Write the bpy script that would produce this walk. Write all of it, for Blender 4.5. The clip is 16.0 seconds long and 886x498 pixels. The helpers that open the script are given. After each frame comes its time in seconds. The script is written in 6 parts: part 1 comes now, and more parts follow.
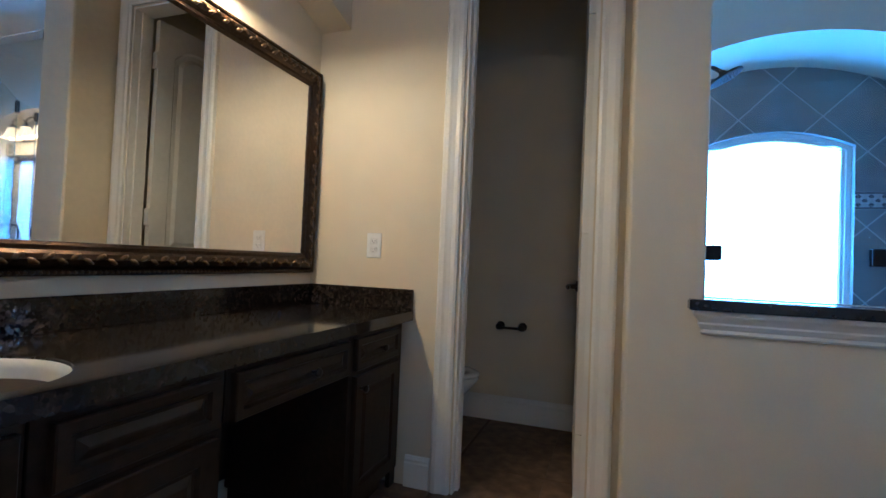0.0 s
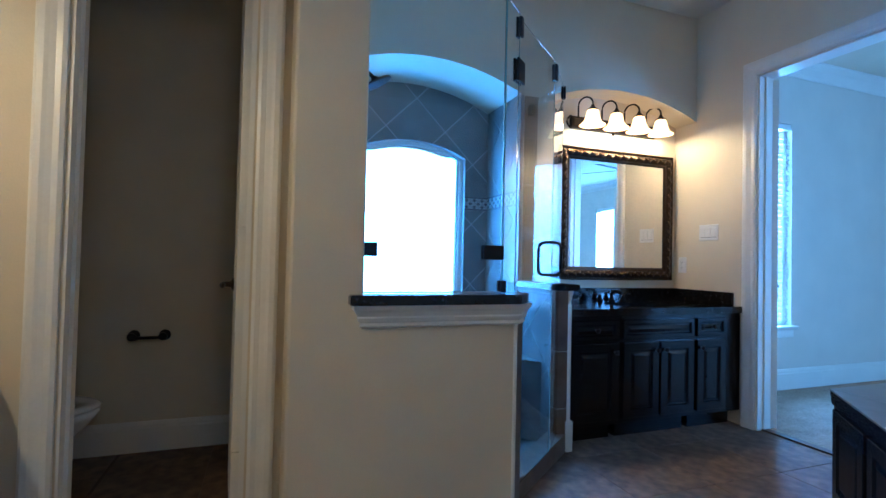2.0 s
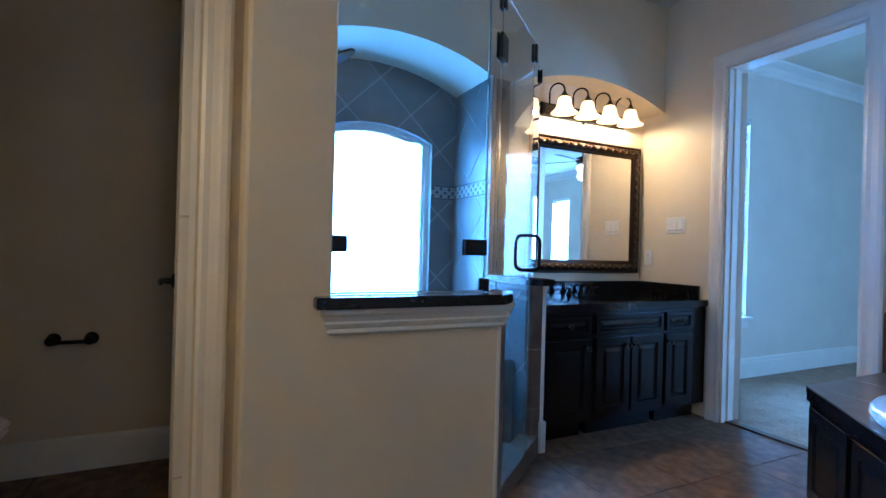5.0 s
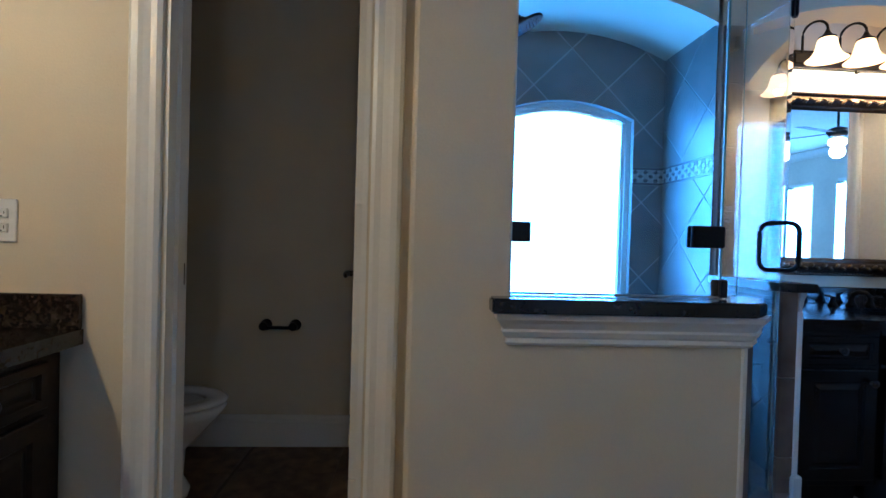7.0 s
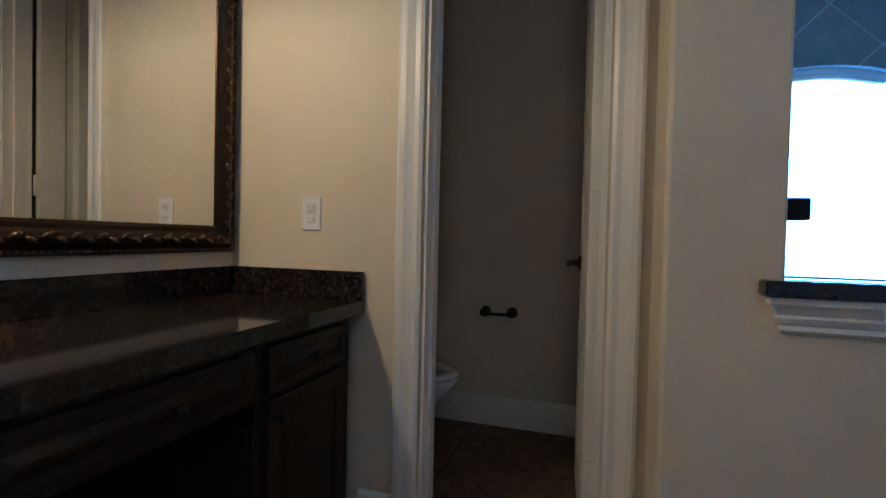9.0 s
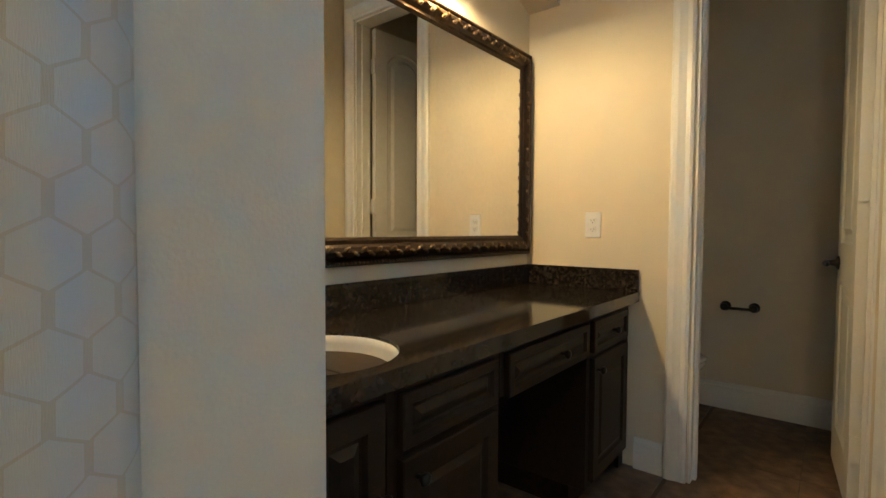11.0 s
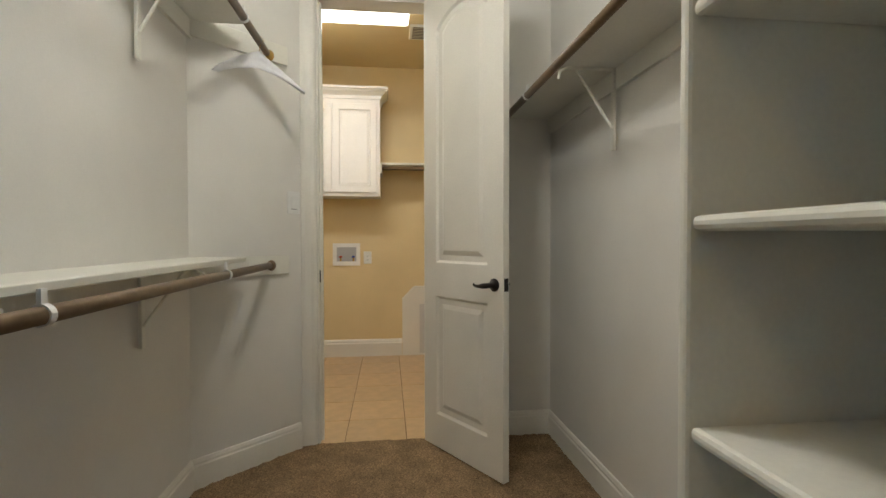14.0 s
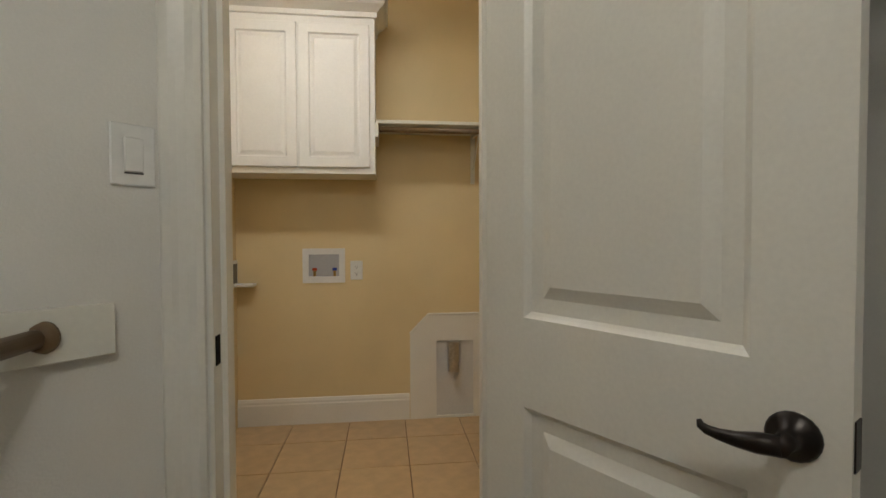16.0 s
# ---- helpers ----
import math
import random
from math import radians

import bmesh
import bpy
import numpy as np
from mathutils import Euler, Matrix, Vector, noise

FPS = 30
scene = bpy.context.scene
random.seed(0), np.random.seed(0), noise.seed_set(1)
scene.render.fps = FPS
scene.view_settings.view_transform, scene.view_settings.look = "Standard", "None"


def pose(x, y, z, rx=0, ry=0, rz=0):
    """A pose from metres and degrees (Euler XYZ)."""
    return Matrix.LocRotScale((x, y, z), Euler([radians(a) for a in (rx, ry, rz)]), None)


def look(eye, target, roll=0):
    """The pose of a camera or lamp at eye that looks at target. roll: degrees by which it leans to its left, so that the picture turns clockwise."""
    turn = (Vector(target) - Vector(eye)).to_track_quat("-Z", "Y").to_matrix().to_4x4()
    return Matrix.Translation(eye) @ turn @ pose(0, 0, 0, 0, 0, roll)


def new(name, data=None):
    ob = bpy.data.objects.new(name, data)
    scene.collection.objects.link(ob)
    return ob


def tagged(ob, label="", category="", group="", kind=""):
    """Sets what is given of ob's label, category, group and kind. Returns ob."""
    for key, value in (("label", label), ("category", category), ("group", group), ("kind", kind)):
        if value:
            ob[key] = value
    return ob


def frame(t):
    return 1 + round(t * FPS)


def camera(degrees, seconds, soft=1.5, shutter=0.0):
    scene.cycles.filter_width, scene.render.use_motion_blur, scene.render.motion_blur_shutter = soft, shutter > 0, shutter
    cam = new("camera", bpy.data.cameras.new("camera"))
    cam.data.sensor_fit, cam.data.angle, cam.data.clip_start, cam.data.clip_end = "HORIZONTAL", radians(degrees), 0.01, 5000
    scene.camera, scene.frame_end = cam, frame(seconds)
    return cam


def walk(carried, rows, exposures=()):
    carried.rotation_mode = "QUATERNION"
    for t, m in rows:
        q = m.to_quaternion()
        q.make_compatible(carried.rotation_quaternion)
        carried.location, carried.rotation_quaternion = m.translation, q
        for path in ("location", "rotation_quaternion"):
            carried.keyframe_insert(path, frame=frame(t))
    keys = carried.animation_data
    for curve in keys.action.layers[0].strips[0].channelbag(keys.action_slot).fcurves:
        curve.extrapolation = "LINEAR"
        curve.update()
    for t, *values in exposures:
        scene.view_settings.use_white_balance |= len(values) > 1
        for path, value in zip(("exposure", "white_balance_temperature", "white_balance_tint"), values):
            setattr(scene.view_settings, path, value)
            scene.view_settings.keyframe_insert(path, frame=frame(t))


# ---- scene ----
cam = camera(85.3, 16.0)
PATH = [
    (0, (-0.093, 0.136, 1.018), (-0.754, 2.023, 1.068), 2.4),
    (0.5, (-0.049, 0.116, 1.034), (-0.35, 2.093, 1.082), 2.1),
    (1, (-0.052, 0.127, 1.063), (-0.045, 2.127, 1.107), 2.0),
    (1.5, (-0.079, 0.209, 1.049), (0.222, 2.185, 1.099), 1.7),
    (2, (-0.102, 0.294, 1.052), (0.577, 2.175, 1.096), 1.3),
    (2.5, (-0.1, 0.35, 1.051), (0.899, 2.082, 1.091), 1.0),
    (3, (-0.089, 0.37, 1.036), (1.111, 1.97, 1.072), 0.8),
    (3.2, (-0.08, 0.362, 1.035), (1.163, 1.928, 1.069), 0.8),
    (5.3, (-0.115, 0.538, 1.077), (0.532, 2.431, 1.074), 1.6),
    (5.5, (-0.095, 0.556, 1.072), (0.386, 2.497, 1.067), 1.6),
    (6, (-0.067, 0.571, 1.065), (0.21, 2.552, 1.05), 1.6),
    (6.5, (-0.04, 0.64, 1.056), (0.142, 2.631, 1.034), 1.6),
    (7, (-0.028, 0.79, 1.053), (0.089, 2.786, 1.023), 1.6),
    (7.5, (-0.026, 0.916, 1.061), (-0.033, 2.916, 1.026), 1.5),
    (8, (-0.016, 0.98, 1.029), (-0.264, 2.964, 0.994), 1.4),
    (8.5, (-0.055, 0.895, 1.008), (-0.539, 2.835, 0.971), 1.3),
    (9, (-0.179, 0.702, 1.001), (-0.802, 2.602, 0.957), 1.3),
    (9.2, (-0.235, 0.631, 1.02), (-0.92, 2.509, 0.957), 0.9),
    (11.5, (-0.291, -0.16, 1.052), (-1.766, 1.189, 0.998), 0.3),
    (12, (-0.291, -0.288, 1.046), (-1.997, 0.754, 1.017), 0.1),
    (12.5, (-0.296, -0.39, 1.069), (-2.166, 0.32, 1.035), -0.2),
    (13, (-0.442, -0.47, 1.102), (-2.399, -0.057, 1.069), -0.2),
    (13.5, (-0.706, -0.531, 1.117), (-2.683, -0.236, 1.081), -0.2),
    (14, (-1.022, -0.599, 1.121), (-3.008, -0.371, 1.082), -0.1),
    (14.5, (-1.415, -0.673, 1.142), (-3.401, -0.435, 1.098), -0.3),
    (15, (-1.84, -0.636, 1.157), (-3.826, -0.406, 1.106), -0.2),
    (15.5, (-2.231, -0.622, 1.144), (-4.217, -0.391, 1.093), -0.1),
    (16, (-2.651, -0.613, 1.161), (-4.636, -0.375, 1.107), -0.2),
]
walk(cam, [(t, look(eye, target, roll)) for t, eye, target, roll in PATH], [(0.0, 0.44, 4700, 13), (1.5, 0.30, 4800, 12), (3.0, 0.08, 5050, 8), (5.5, 0.10, 5300, 16), (7.5, -0.04, 4650, 11), (8.5, -0.14, 4750, 14), (9.0, -0.06, 4800, 14), (11.5, 0.88, 6300, 6), (12.0, 0.56, 6400, 8), (12.5, 0.25, 6600, 10), (13.0, 0.05, 6500, 10), (13.5, 0.0, 6500, 10), (14.5, -0.3, 6500, 10), (16.0, -0.56, 6400, 10)])

# ---- daylight ----
world = bpy.data.worlds.new("World")
scene.world = world
world.use_nodes = True
wn = world.node_tree.nodes
sky = wn.new("ShaderNodeTexSky")
sky.sky_type = "NISHITA"
sky.sun_disc = False
sky.sun_elevation, sky.sun_rotation = radians(48), radians(200)
wn["Background"].inputs[1].default_value = 0.10
world.node_tree.links.new(sky.outputs[0], wn["Background"].inputs[0])
sun = new("sun", bpy.data.lights.new("sun", "SUN"))
sun.data.energy, sun.data.angle, sun.data.color = 0.8, radians(10), (1, 0.95, 0.88)
sun.matrix_world = look((0, -20, 22), (0, 0, 0))

DAY = (0.12, 0.42, 1.0)
DAY_BED = (0.20, 0.50, 1.0)
WARM = (1.0, 0.73, 0.37)
SOFT = (0.97, 0.95, 0.88)
TUBE = (0.94, 0.95, 0.97)


def area(name, at, to, w, h, watts, color):
    d = bpy.data.lights.new(name, "AREA")
    d.shape, d.size, d.size_y, d.energy, d.color = "RECTANGLE", w, h, watts, color
    ob = new(name, d)
    ob.matrix_world = look(at, to)
    return ob


def bulb(name, at, watts, color, radius=0.03):
    d = bpy.data.lights.new(name, "POINT")
    d.energy, d.color, d.shadow_soft_size = watts, color, radius
    ob = new(name, d)
    ob.location = at
    return ob


area("shower_window_daylight", (0.79, 3.57, 1.3), (0.79, 2.0, 1.25), 0.74, 0.98, 50, DAY).data.spread = radians(165)
area("bedroom_window_daylight", (3.80, 3.24, 1.4), (3.80, 0.0, 1.4), 0.6, 1.7, 150, DAY_BED)
area("bedroom_east_daylight", (6.97, -2.82, 1.4), (4.0, -2.82, 1.4), 0.55, 1.6, 100, DAY_BED)
area("bedroom_east_daylight", (6.97, -1.79, 1.4), (4.0, -1.79, 1.4), 0.48, 1.6, 100, DAY_BED)


# ---- materials ----
def mat(name, color, rough=0.5, metal=0.0, scale=30.0, vary=0.08, bump=0.0, bscale=None, spec=0.5, big=2.5, bigvary=0.05, coat=0.0, random_vary=0.0):
    m = bpy.data.materials.new(name)
    m.use_nodes = True
    nt = m.node_tree
    n, l = nt.nodes, nt.links
    p = n["Principled BSDF"]
    p.inputs["Metallic"].default_value = metal
    p.inputs["Specular IOR Level"].default_value = spec
    p.inputs["Coat Weight"].default_value = coat
    tc = n.new("ShaderNodeTexCoord")
    fine = n.new("ShaderNodeTexNoise")
    fine.inputs["Scale"].default_value, fine.inputs["Detail"].default_value = scale, 6
    l.new(tc.outputs["Object"], fine.inputs["Vector"])
    wide = n.new("ShaderNodeTexNoise")
    wide.inputs["Scale"].default_value, wide.inputs["Detail"].default_value = big, 3
    l.new(tc.outputs["Object"], wide.inputs["Vector"])
    mr = n.new("ShaderNodeMapRange")
    mr.inputs[1].default_value, mr.inputs[2].default_value = 0.3, 0.7
    mr.inputs[3].default_value, mr.inputs[4].default_value = 1 - vary, 1 + vary
    l.new(fine.outputs[0], mr.inputs[0])
    mw = n.new("ShaderNodeMapRange")
    mw.inputs[1].default_value, mw.inputs[2].default_value = 0.3, 0.7
    mw.inputs[3].default_value, mw.inputs[4].default_value = 1 - bigvary, 1 + bigvary
    l.new(wide.outputs[0], mw.inputs[0])
    mul = n.new("ShaderNodeMath")
    mul.operation = "MULTIPLY"
    l.new(mr.outputs[0], mul.inputs[0])
    l.new(mw.outputs[0], mul.inputs[1])
    last = mul
    if random_vary:
        info = n.new("ShaderNodeObjectInfo")
        mo = n.new("ShaderNodeMapRange")
        mo.inputs[3].default_value, mo.inputs[4].default_value = 1 - random_vary, 1 + random_vary
        l.new(info.outputs["Random"], mo.inputs[0])
        m2 = n.new("ShaderNodeMath")
        m2.operation = "MULTIPLY"
        l.new(mul.outputs[0], m2.inputs[0])
        l.new(mo.outputs[0], m2.inputs[1])
        last = m2
    vm = n.new("ShaderNodeVectorMath")
    vm.operation = "SCALE"
    vm.inputs[0].default_value = color
    l.new(last.outputs[0], vm.inputs["Scale"])
    l.new(vm.outputs[0], p.inputs["Base Color"])
    rr = n.new("ShaderNodeMapRange")
    rr.inputs[3].default_value, rr.inputs[4].default_value = max(rough - 0.07, 0.02), min(rough + 0.07, 1)
    l.new(wide.outputs[0], rr.inputs[0])
    l.new(rr.outputs[0], p.inputs["Roughness"])
    if bump:
        bn = n.new("ShaderNodeTexNoise")
        bn.inputs["Scale"].default_value, bn.inputs["Detail"].default_value = bscale or scale, 4
        l.new(tc.outputs["Object"], bn.inputs["Vector"])
        b = n.new("ShaderNodeBump")
        b.inputs["Strength"].default_value, b.inputs["Distance"].default_value = bump, 0.004
        l.new(bn.outputs[0], b.inputs["Height"])
        l.new(b.outputs[0], p.inputs["Normal"])
    return m


def plain(name, color, rough, metal=0.0):
    return mat(name, color, rough, metal, scale=60, vary=0.03, bigvary=0.03)


def glow(name, color, strength):
    m = bpy.data.materials.new(name)
    m.use_nodes = True
    n = m.node_tree.nodes
    p = n["Principled BSDF"]
    p.inputs["Base Color"].default_value = (*color, 1)
    p.inputs["Emission Color"].default_value = (*color, 1)
    p.inputs["Emission Strength"].default_value = strength
    return m


def stone(name, dark, mid, light, rough, scale):
    """Polished granite: dark ground with flecks of two sizes."""
    m = bpy.data.materials.new(name)
    m.use_nodes = True
    n, l = m.node_tree.nodes, m.node_tree.links
    p = n["Principled BSDF"]
    tc = n.new("ShaderNodeTexCoord")
    v = n.new("ShaderNodeTexVoronoi")
    v.inputs["Scale"].default_value = scale
    l.new(tc.outputs["Object"], v.inputs["Vector"])
    no = n.new("ShaderNodeTexNoise")
    no.inputs["Scale"].default_value, no.inputs["Detail"].default_value = scale * 0.35, 8
    l.new(tc.outputs["Object"], no.inputs["Vector"])
    add = n.new("ShaderNodeMath")
    add.operation = "MULTIPLY"
    l.new(v.outputs["Color"], add.inputs[0])
    l.new(no.outputs[0], add.inputs[1])
    cr = n.new("ShaderNodeValToRGB")
    e = cr.color_ramp.elements
    e[0].position, e[0].color = 0.22, (*dark, 1)
    e[1].position, e[1].color = 0.58, (*light, 1)
    k = cr.color_ramp.elements.new(0.42)
    k.color = (*mid, 1)
    l.new(add.outputs[0], cr.inputs[0])
    l.new(cr.outputs[0], p.inputs["Base Color"])
    p.inputs["Roughness"].default_value = rough
    return m


def glass(name, tint=(0.95, 0.985, 0.98)):
    m = bpy.data.materials.new(name)
    m.use_nodes = True
    p = m.node_tree.nodes["Principled BSDF"]
    p.inputs["Base Color"].default_value = (*tint, 1)
    p.inputs["Transmission Weight"].default_value = 1.0
    p.inputs["Roughness"].default_value = 0.0
    p.inputs["IOR"].default_value = 1.5
    return m


def curtain_cloth(name, ground, figure):
    """Jacquard with an ogee trellis."""
    m = bpy.data.materials.new(name)
    m.use_nodes = True
    n, l = m.node_tree.nodes, m.node_tree.links
    p = n["Principled BSDF"]
    uv = n.new("ShaderNodeUVMap")
    sep = n.new("ShaderNodeSeparateXYZ")
    l.new(uv.outputs[0], sep.inputs[0])

    def op(kind, a, b=None):
        k = n.new("ShaderNodeMath")
        k.operation = kind
        for i, q in enumerate((a, b)):
            if q is None:
                continue
            if isinstance(q, (int, float)):
                k.inputs[i].default_value = q
            else:
                l.new(q, k.inputs[i])
        return k.outputs[0]

    W, P = 0.060, 0.086
    wave = op("MULTIPLY", op("COSINE", op("MULTIPLY", sep.outputs[1], 2 * math.pi / P)), 0.42)
    wave = op("MAXIMUM", op("MINIMUM", wave, 0.225), -0.225)
    u = op("DIVIDE", sep.outputs[0], W)
    a = op("ABSOLUTE", op("SUBTRACT", op("FRACT", op("ADD", u, wave)), 0.5))
    b = op("ABSOLUTE", op("SUBTRACT", op("FRACT", op("ADD", op("SUBTRACT", u, wave), 0.5)), 0.5))
    line = op("LESS_THAN", op("MINIMUM", a, b), 0.05)
    weave = n.new("ShaderNodeTexNoise")
    weave.inputs["Scale"].default_value = 250
    mixc = n.new("ShaderNodeMix")
    mixc.data_type = "RGBA"
    mixc.inputs[6].default_value = (*ground, 1)
    mixc.inputs[7].default_value = (*figure, 1)
    l.new(line, mixc.inputs[0])
    l.new(mixc.outputs[2], p.inputs["Base Color"])
    p.inputs["Roughness"].default_value = 0.62
    p.inputs["Sheen Weight"].default_value = 0.25
    bp = n.new("ShaderNodeBump")
    bp.inputs["Strength"].default_value, bp.inputs["Distance"].default_value = 0.35, 0.002
    l.new(op("ADD", op("MULTIPLY", weave.outputs[0], 0.5), line), bp.inputs["Height"])
    l.new(bp.outputs[0], p.inputs["Normal"])
    return m


PAINT_BATH = mat("bath_wall_paint", (0.67, 0.59, 0.44), 0.62, scale=220, vary=0.02, bump=0.16, bscale=170)
PAINT_CEIL = mat("ceiling_paint", (0.66, 0.60, 0.47), 0.7, scale=200, vary=0.02, bump=0.15, bscale=120)
PAINT_CLOSET = mat("closet_wall_paint", (0.70, 0.685, 0.645), 0.6, scale=220, vary=0.02, bump=0.16, bscale=170)
PAINT_LAUNDRY = mat("laundry_wall_paint", (0.72, 0.58, 0.33), 0.6, scale=220, vary=0.02, bump=0.14, bscale=170)
PAINT_BED = mat("bedroom_wall_paint", (0.66, 0.61, 0.53), 0.65, scale=200, vary=0.02, bump=0.12, bscale=150)
TRIM = mat("white_trim_paint", (0.76, 0.74, 0.68), 0.35, scale=90, vary=0.02, bump=0.04, bscale=60)
SHELFWHITE = mat("white_shelf_paint", (0.74, 0.73, 0.66), 0.4, scale=90, vary=0.025, bump=0.05, bscale=50)
DOORWHITE = mat("white_door_paint", (0.74, 0.72, 0.66), 0.4, scale=120, vary=0.025, bump=0.06, bscale=90)
CABWHITE = mat("white_cabinet_paint", (0.86, 0.85, 0.82), 0.38, scale=90, vary=0.02)
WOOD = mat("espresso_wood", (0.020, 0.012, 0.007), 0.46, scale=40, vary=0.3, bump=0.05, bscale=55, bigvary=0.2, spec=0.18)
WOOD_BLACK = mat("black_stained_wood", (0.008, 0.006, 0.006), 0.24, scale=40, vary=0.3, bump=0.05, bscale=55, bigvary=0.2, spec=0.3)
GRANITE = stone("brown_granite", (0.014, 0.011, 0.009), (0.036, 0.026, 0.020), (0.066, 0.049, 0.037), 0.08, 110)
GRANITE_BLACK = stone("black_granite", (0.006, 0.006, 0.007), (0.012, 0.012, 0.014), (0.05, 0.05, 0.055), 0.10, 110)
BRONZE = mat("oil_rubbed_bronze", (0.016, 0.012, 0.010), 0.36, 0.6, scale=120, vary=0.2)
DARK_HEAD = mat("matt_dark_bronze", (0.010, 0.008, 0.007), 0.6, 0.0, scale=120, vary=0.2, spec=0.08)
THRESHOLD = mat("brown_threshold_wood", (0.085, 0.05, 0.028), 0.5, scale=40, vary=0.3, bump=0.1)
BLACK_METAL = mat("black_metal", (0.008, 0.008, 0.010), 0.35, 0.6, scale=120, vary=0.2)
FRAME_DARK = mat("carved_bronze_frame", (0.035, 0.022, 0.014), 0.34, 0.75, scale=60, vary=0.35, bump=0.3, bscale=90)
# lighter copy of the frame bronze: glints on the raised carving as colour
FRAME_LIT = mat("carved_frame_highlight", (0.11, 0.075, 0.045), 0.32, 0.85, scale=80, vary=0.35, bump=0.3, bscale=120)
BRASS = plain("brass", (0.45, 0.29, 0.10), 0.3, 1.0)
ROD = mat("brown_metal_rod", (0.15, 0.10, 0.055), 0.38, 0.25, scale=50, vary=0.15)
PLASTIC = plain("white_plastic", (0.74, 0.74, 0.72), 0.35)
PLASTIC_GREY = plain("grey_slot", (0.10, 0.10, 0.10), 0.5)
PORCELAIN = plain("white_porcelain", (0.76, 0.76, 0.74), 0.05)
FLOOR_TILE = mat("brown_floor_tile", (0.135, 0.085, 0.055), 0.62, scale=15, vary=0.45, bump=0.15, bscale=34, big=4, bigvary=0.25, random_vary=0.02)
GROUT = mat("tan_grout", (0.105, 0.072, 0.05), 0.85, scale=120, vary=0.12, bump=0.2)
LAUNDRY_TILE = mat("beige_floor_tile", (0.55, 0.39, 0.22), 0.34, scale=14, vary=0.10, bump=0.05, bscale=40, bigvary=0.06, random_vary=0.05)
LAUNDRY_GROUT = mat("brown_grout", (0.20, 0.12, 0.06), 0.85, scale=120, vary=0.15)
SHOWER_TILE = mat("grey_shower_tile", (0.160, 0.155, 0.140), 0.34, scale=9, vary=0.22, bump=0.14, bscale=26, bigvary=0.12, random_vary=0.10)
SHOWER_GROUT = mat("light_grout", (0.40, 0.38, 0.34), 0.85, scale=120, vary=0.1)
DECK_TILE = mat("taupe_deck_tile", (0.145, 0.098, 0.066), 0.30, scale=9, vary=0.38, bump=0.12, bscale=26, bigvary=0.12, random_vary=0.10)
MOSAIC_LIGHT = plain("cream_mosaic", (0.34, 0.325, 0.285), 0.3)
MOSAIC_DARK = plain("grey_mosaic", (0.045, 0.045, 0.048), 0.3)
CARPET = mat("brown_carpet", (0.235, 0.160, 0.090), 0.95, scale=140, vary=0.55, bump=1.0, bscale=190, spec=0.1, big=9, bigvary=0.2)
CARPET_BED = mat("tan_carpet", (0.33, 0.25, 0.19), 0.95, scale=140, vary=0.4, bump=0.8, bscale=160, spec=0.1, big=8, bigvary=0.15)
CLOTH = curtain_cloth("curtain_fabric", (0.55, 0.49, 0.375), (0.50, 0.41, 0.27))
# same fabric in tan: warm light on the left folds, put into the colour
CLOTH_WARM_LIT = curtain_cloth("curtain_fabric_warm_lit", (0.33, 0.23, 0.10), (0.39, 0.29, 0.15))
PAPER = mat("white_tissue_paper", (0.84, 0.84, 0.86), 0.7, scale=60, vary=0.03, bump=0.3, bscale=40)
SHADE_GLASS = glow("lit_frosted_shade", (1.0, 0.64, 0.29), 2.3)
TUBE_GLOW = glow("lit_acrylic_diffuser", (1.0, 0.93, 0.80), 6.0)
GLASS = glass("clear_glass")
GLASS_EDGE = plain("green_glass_edge", (0.20, 0.40, 0.42), 0.1)
SKYGLOW = glow("bright_overcast_distance", (0.45, 0.72, 1.0), 6.0)
FANLIGHT = glow("lit_fan_globe", (1.0, 0.88, 0.70), 5.0)
DUCT = mat("crinkled_foil_duct", (0.60, 0.58, 0.55), 0.3, 0.9, scale=60, vary=0.15, bump=0.6, bscale=70)
RED_VALVE = plain("red_valve", (0.45, 0.06, 0.02), 0.4)
BLUE_VALVE = plain("blue_valve", (0.02, 0.05, 0.30), 0.4)
CHROME = plain("chrome", (0.6, 0.6, 0.6), 0.12, 1.0)
MIRROR = plain("mirror_silver", (0.86, 0.86, 0.84), 0.0, 1.0)
MIRROR.node_tree.nodes["Principled BSDF"].inputs["Roughness"].default_value = 0.0
for lk in list(MIRROR.node_tree.links):
    if lk.to_socket.name == "Roughness":
        MIRROR.node_tree.links.remove(lk)
MIRROR.node_tree.nodes["Principled BSDF"].inputs["Roughness"].default_value = 0.0

# ---- building helpers ----
BASE = {}


def thing(name, at, label, category, group="", rz=0.0):
    """An empty at the base of a thing; its parts hang under it."""
    ob = new(name)
    ob.matrix_basis = pose(*at, 0, 0, rz)
    ob.empty_display_size = 0.05
    BASE[ob.name] = ob.matrix_basis.copy()
    return tagged(ob, label, category, group)


def part(name, bm, material, parent=None, label="", smooth=False, local=False):
    me = bpy.data.meshes.new(name)
    bmesh.ops.recalc_face_normals(bm, faces=bm.faces[:])
    if smooth:
        for f in bm.faces:
            f.smooth = True
    bm.to_mesh(me)
    bm.free()
    me.materials.append(material)
    ob = new(name, me)
    if parent is not None:
        ob.parent = parent
        if not local and parent.name in BASE:
            ob.matrix_parent_inverse = BASE[parent.name].inverted()
    if label:
        tagged(ob, label)
    return ob


def structure(name, bm, material, label, category="wall", smooth=False):
    return tagged(part(name, bm, material, smooth=smooth), label, category, kind="structure")


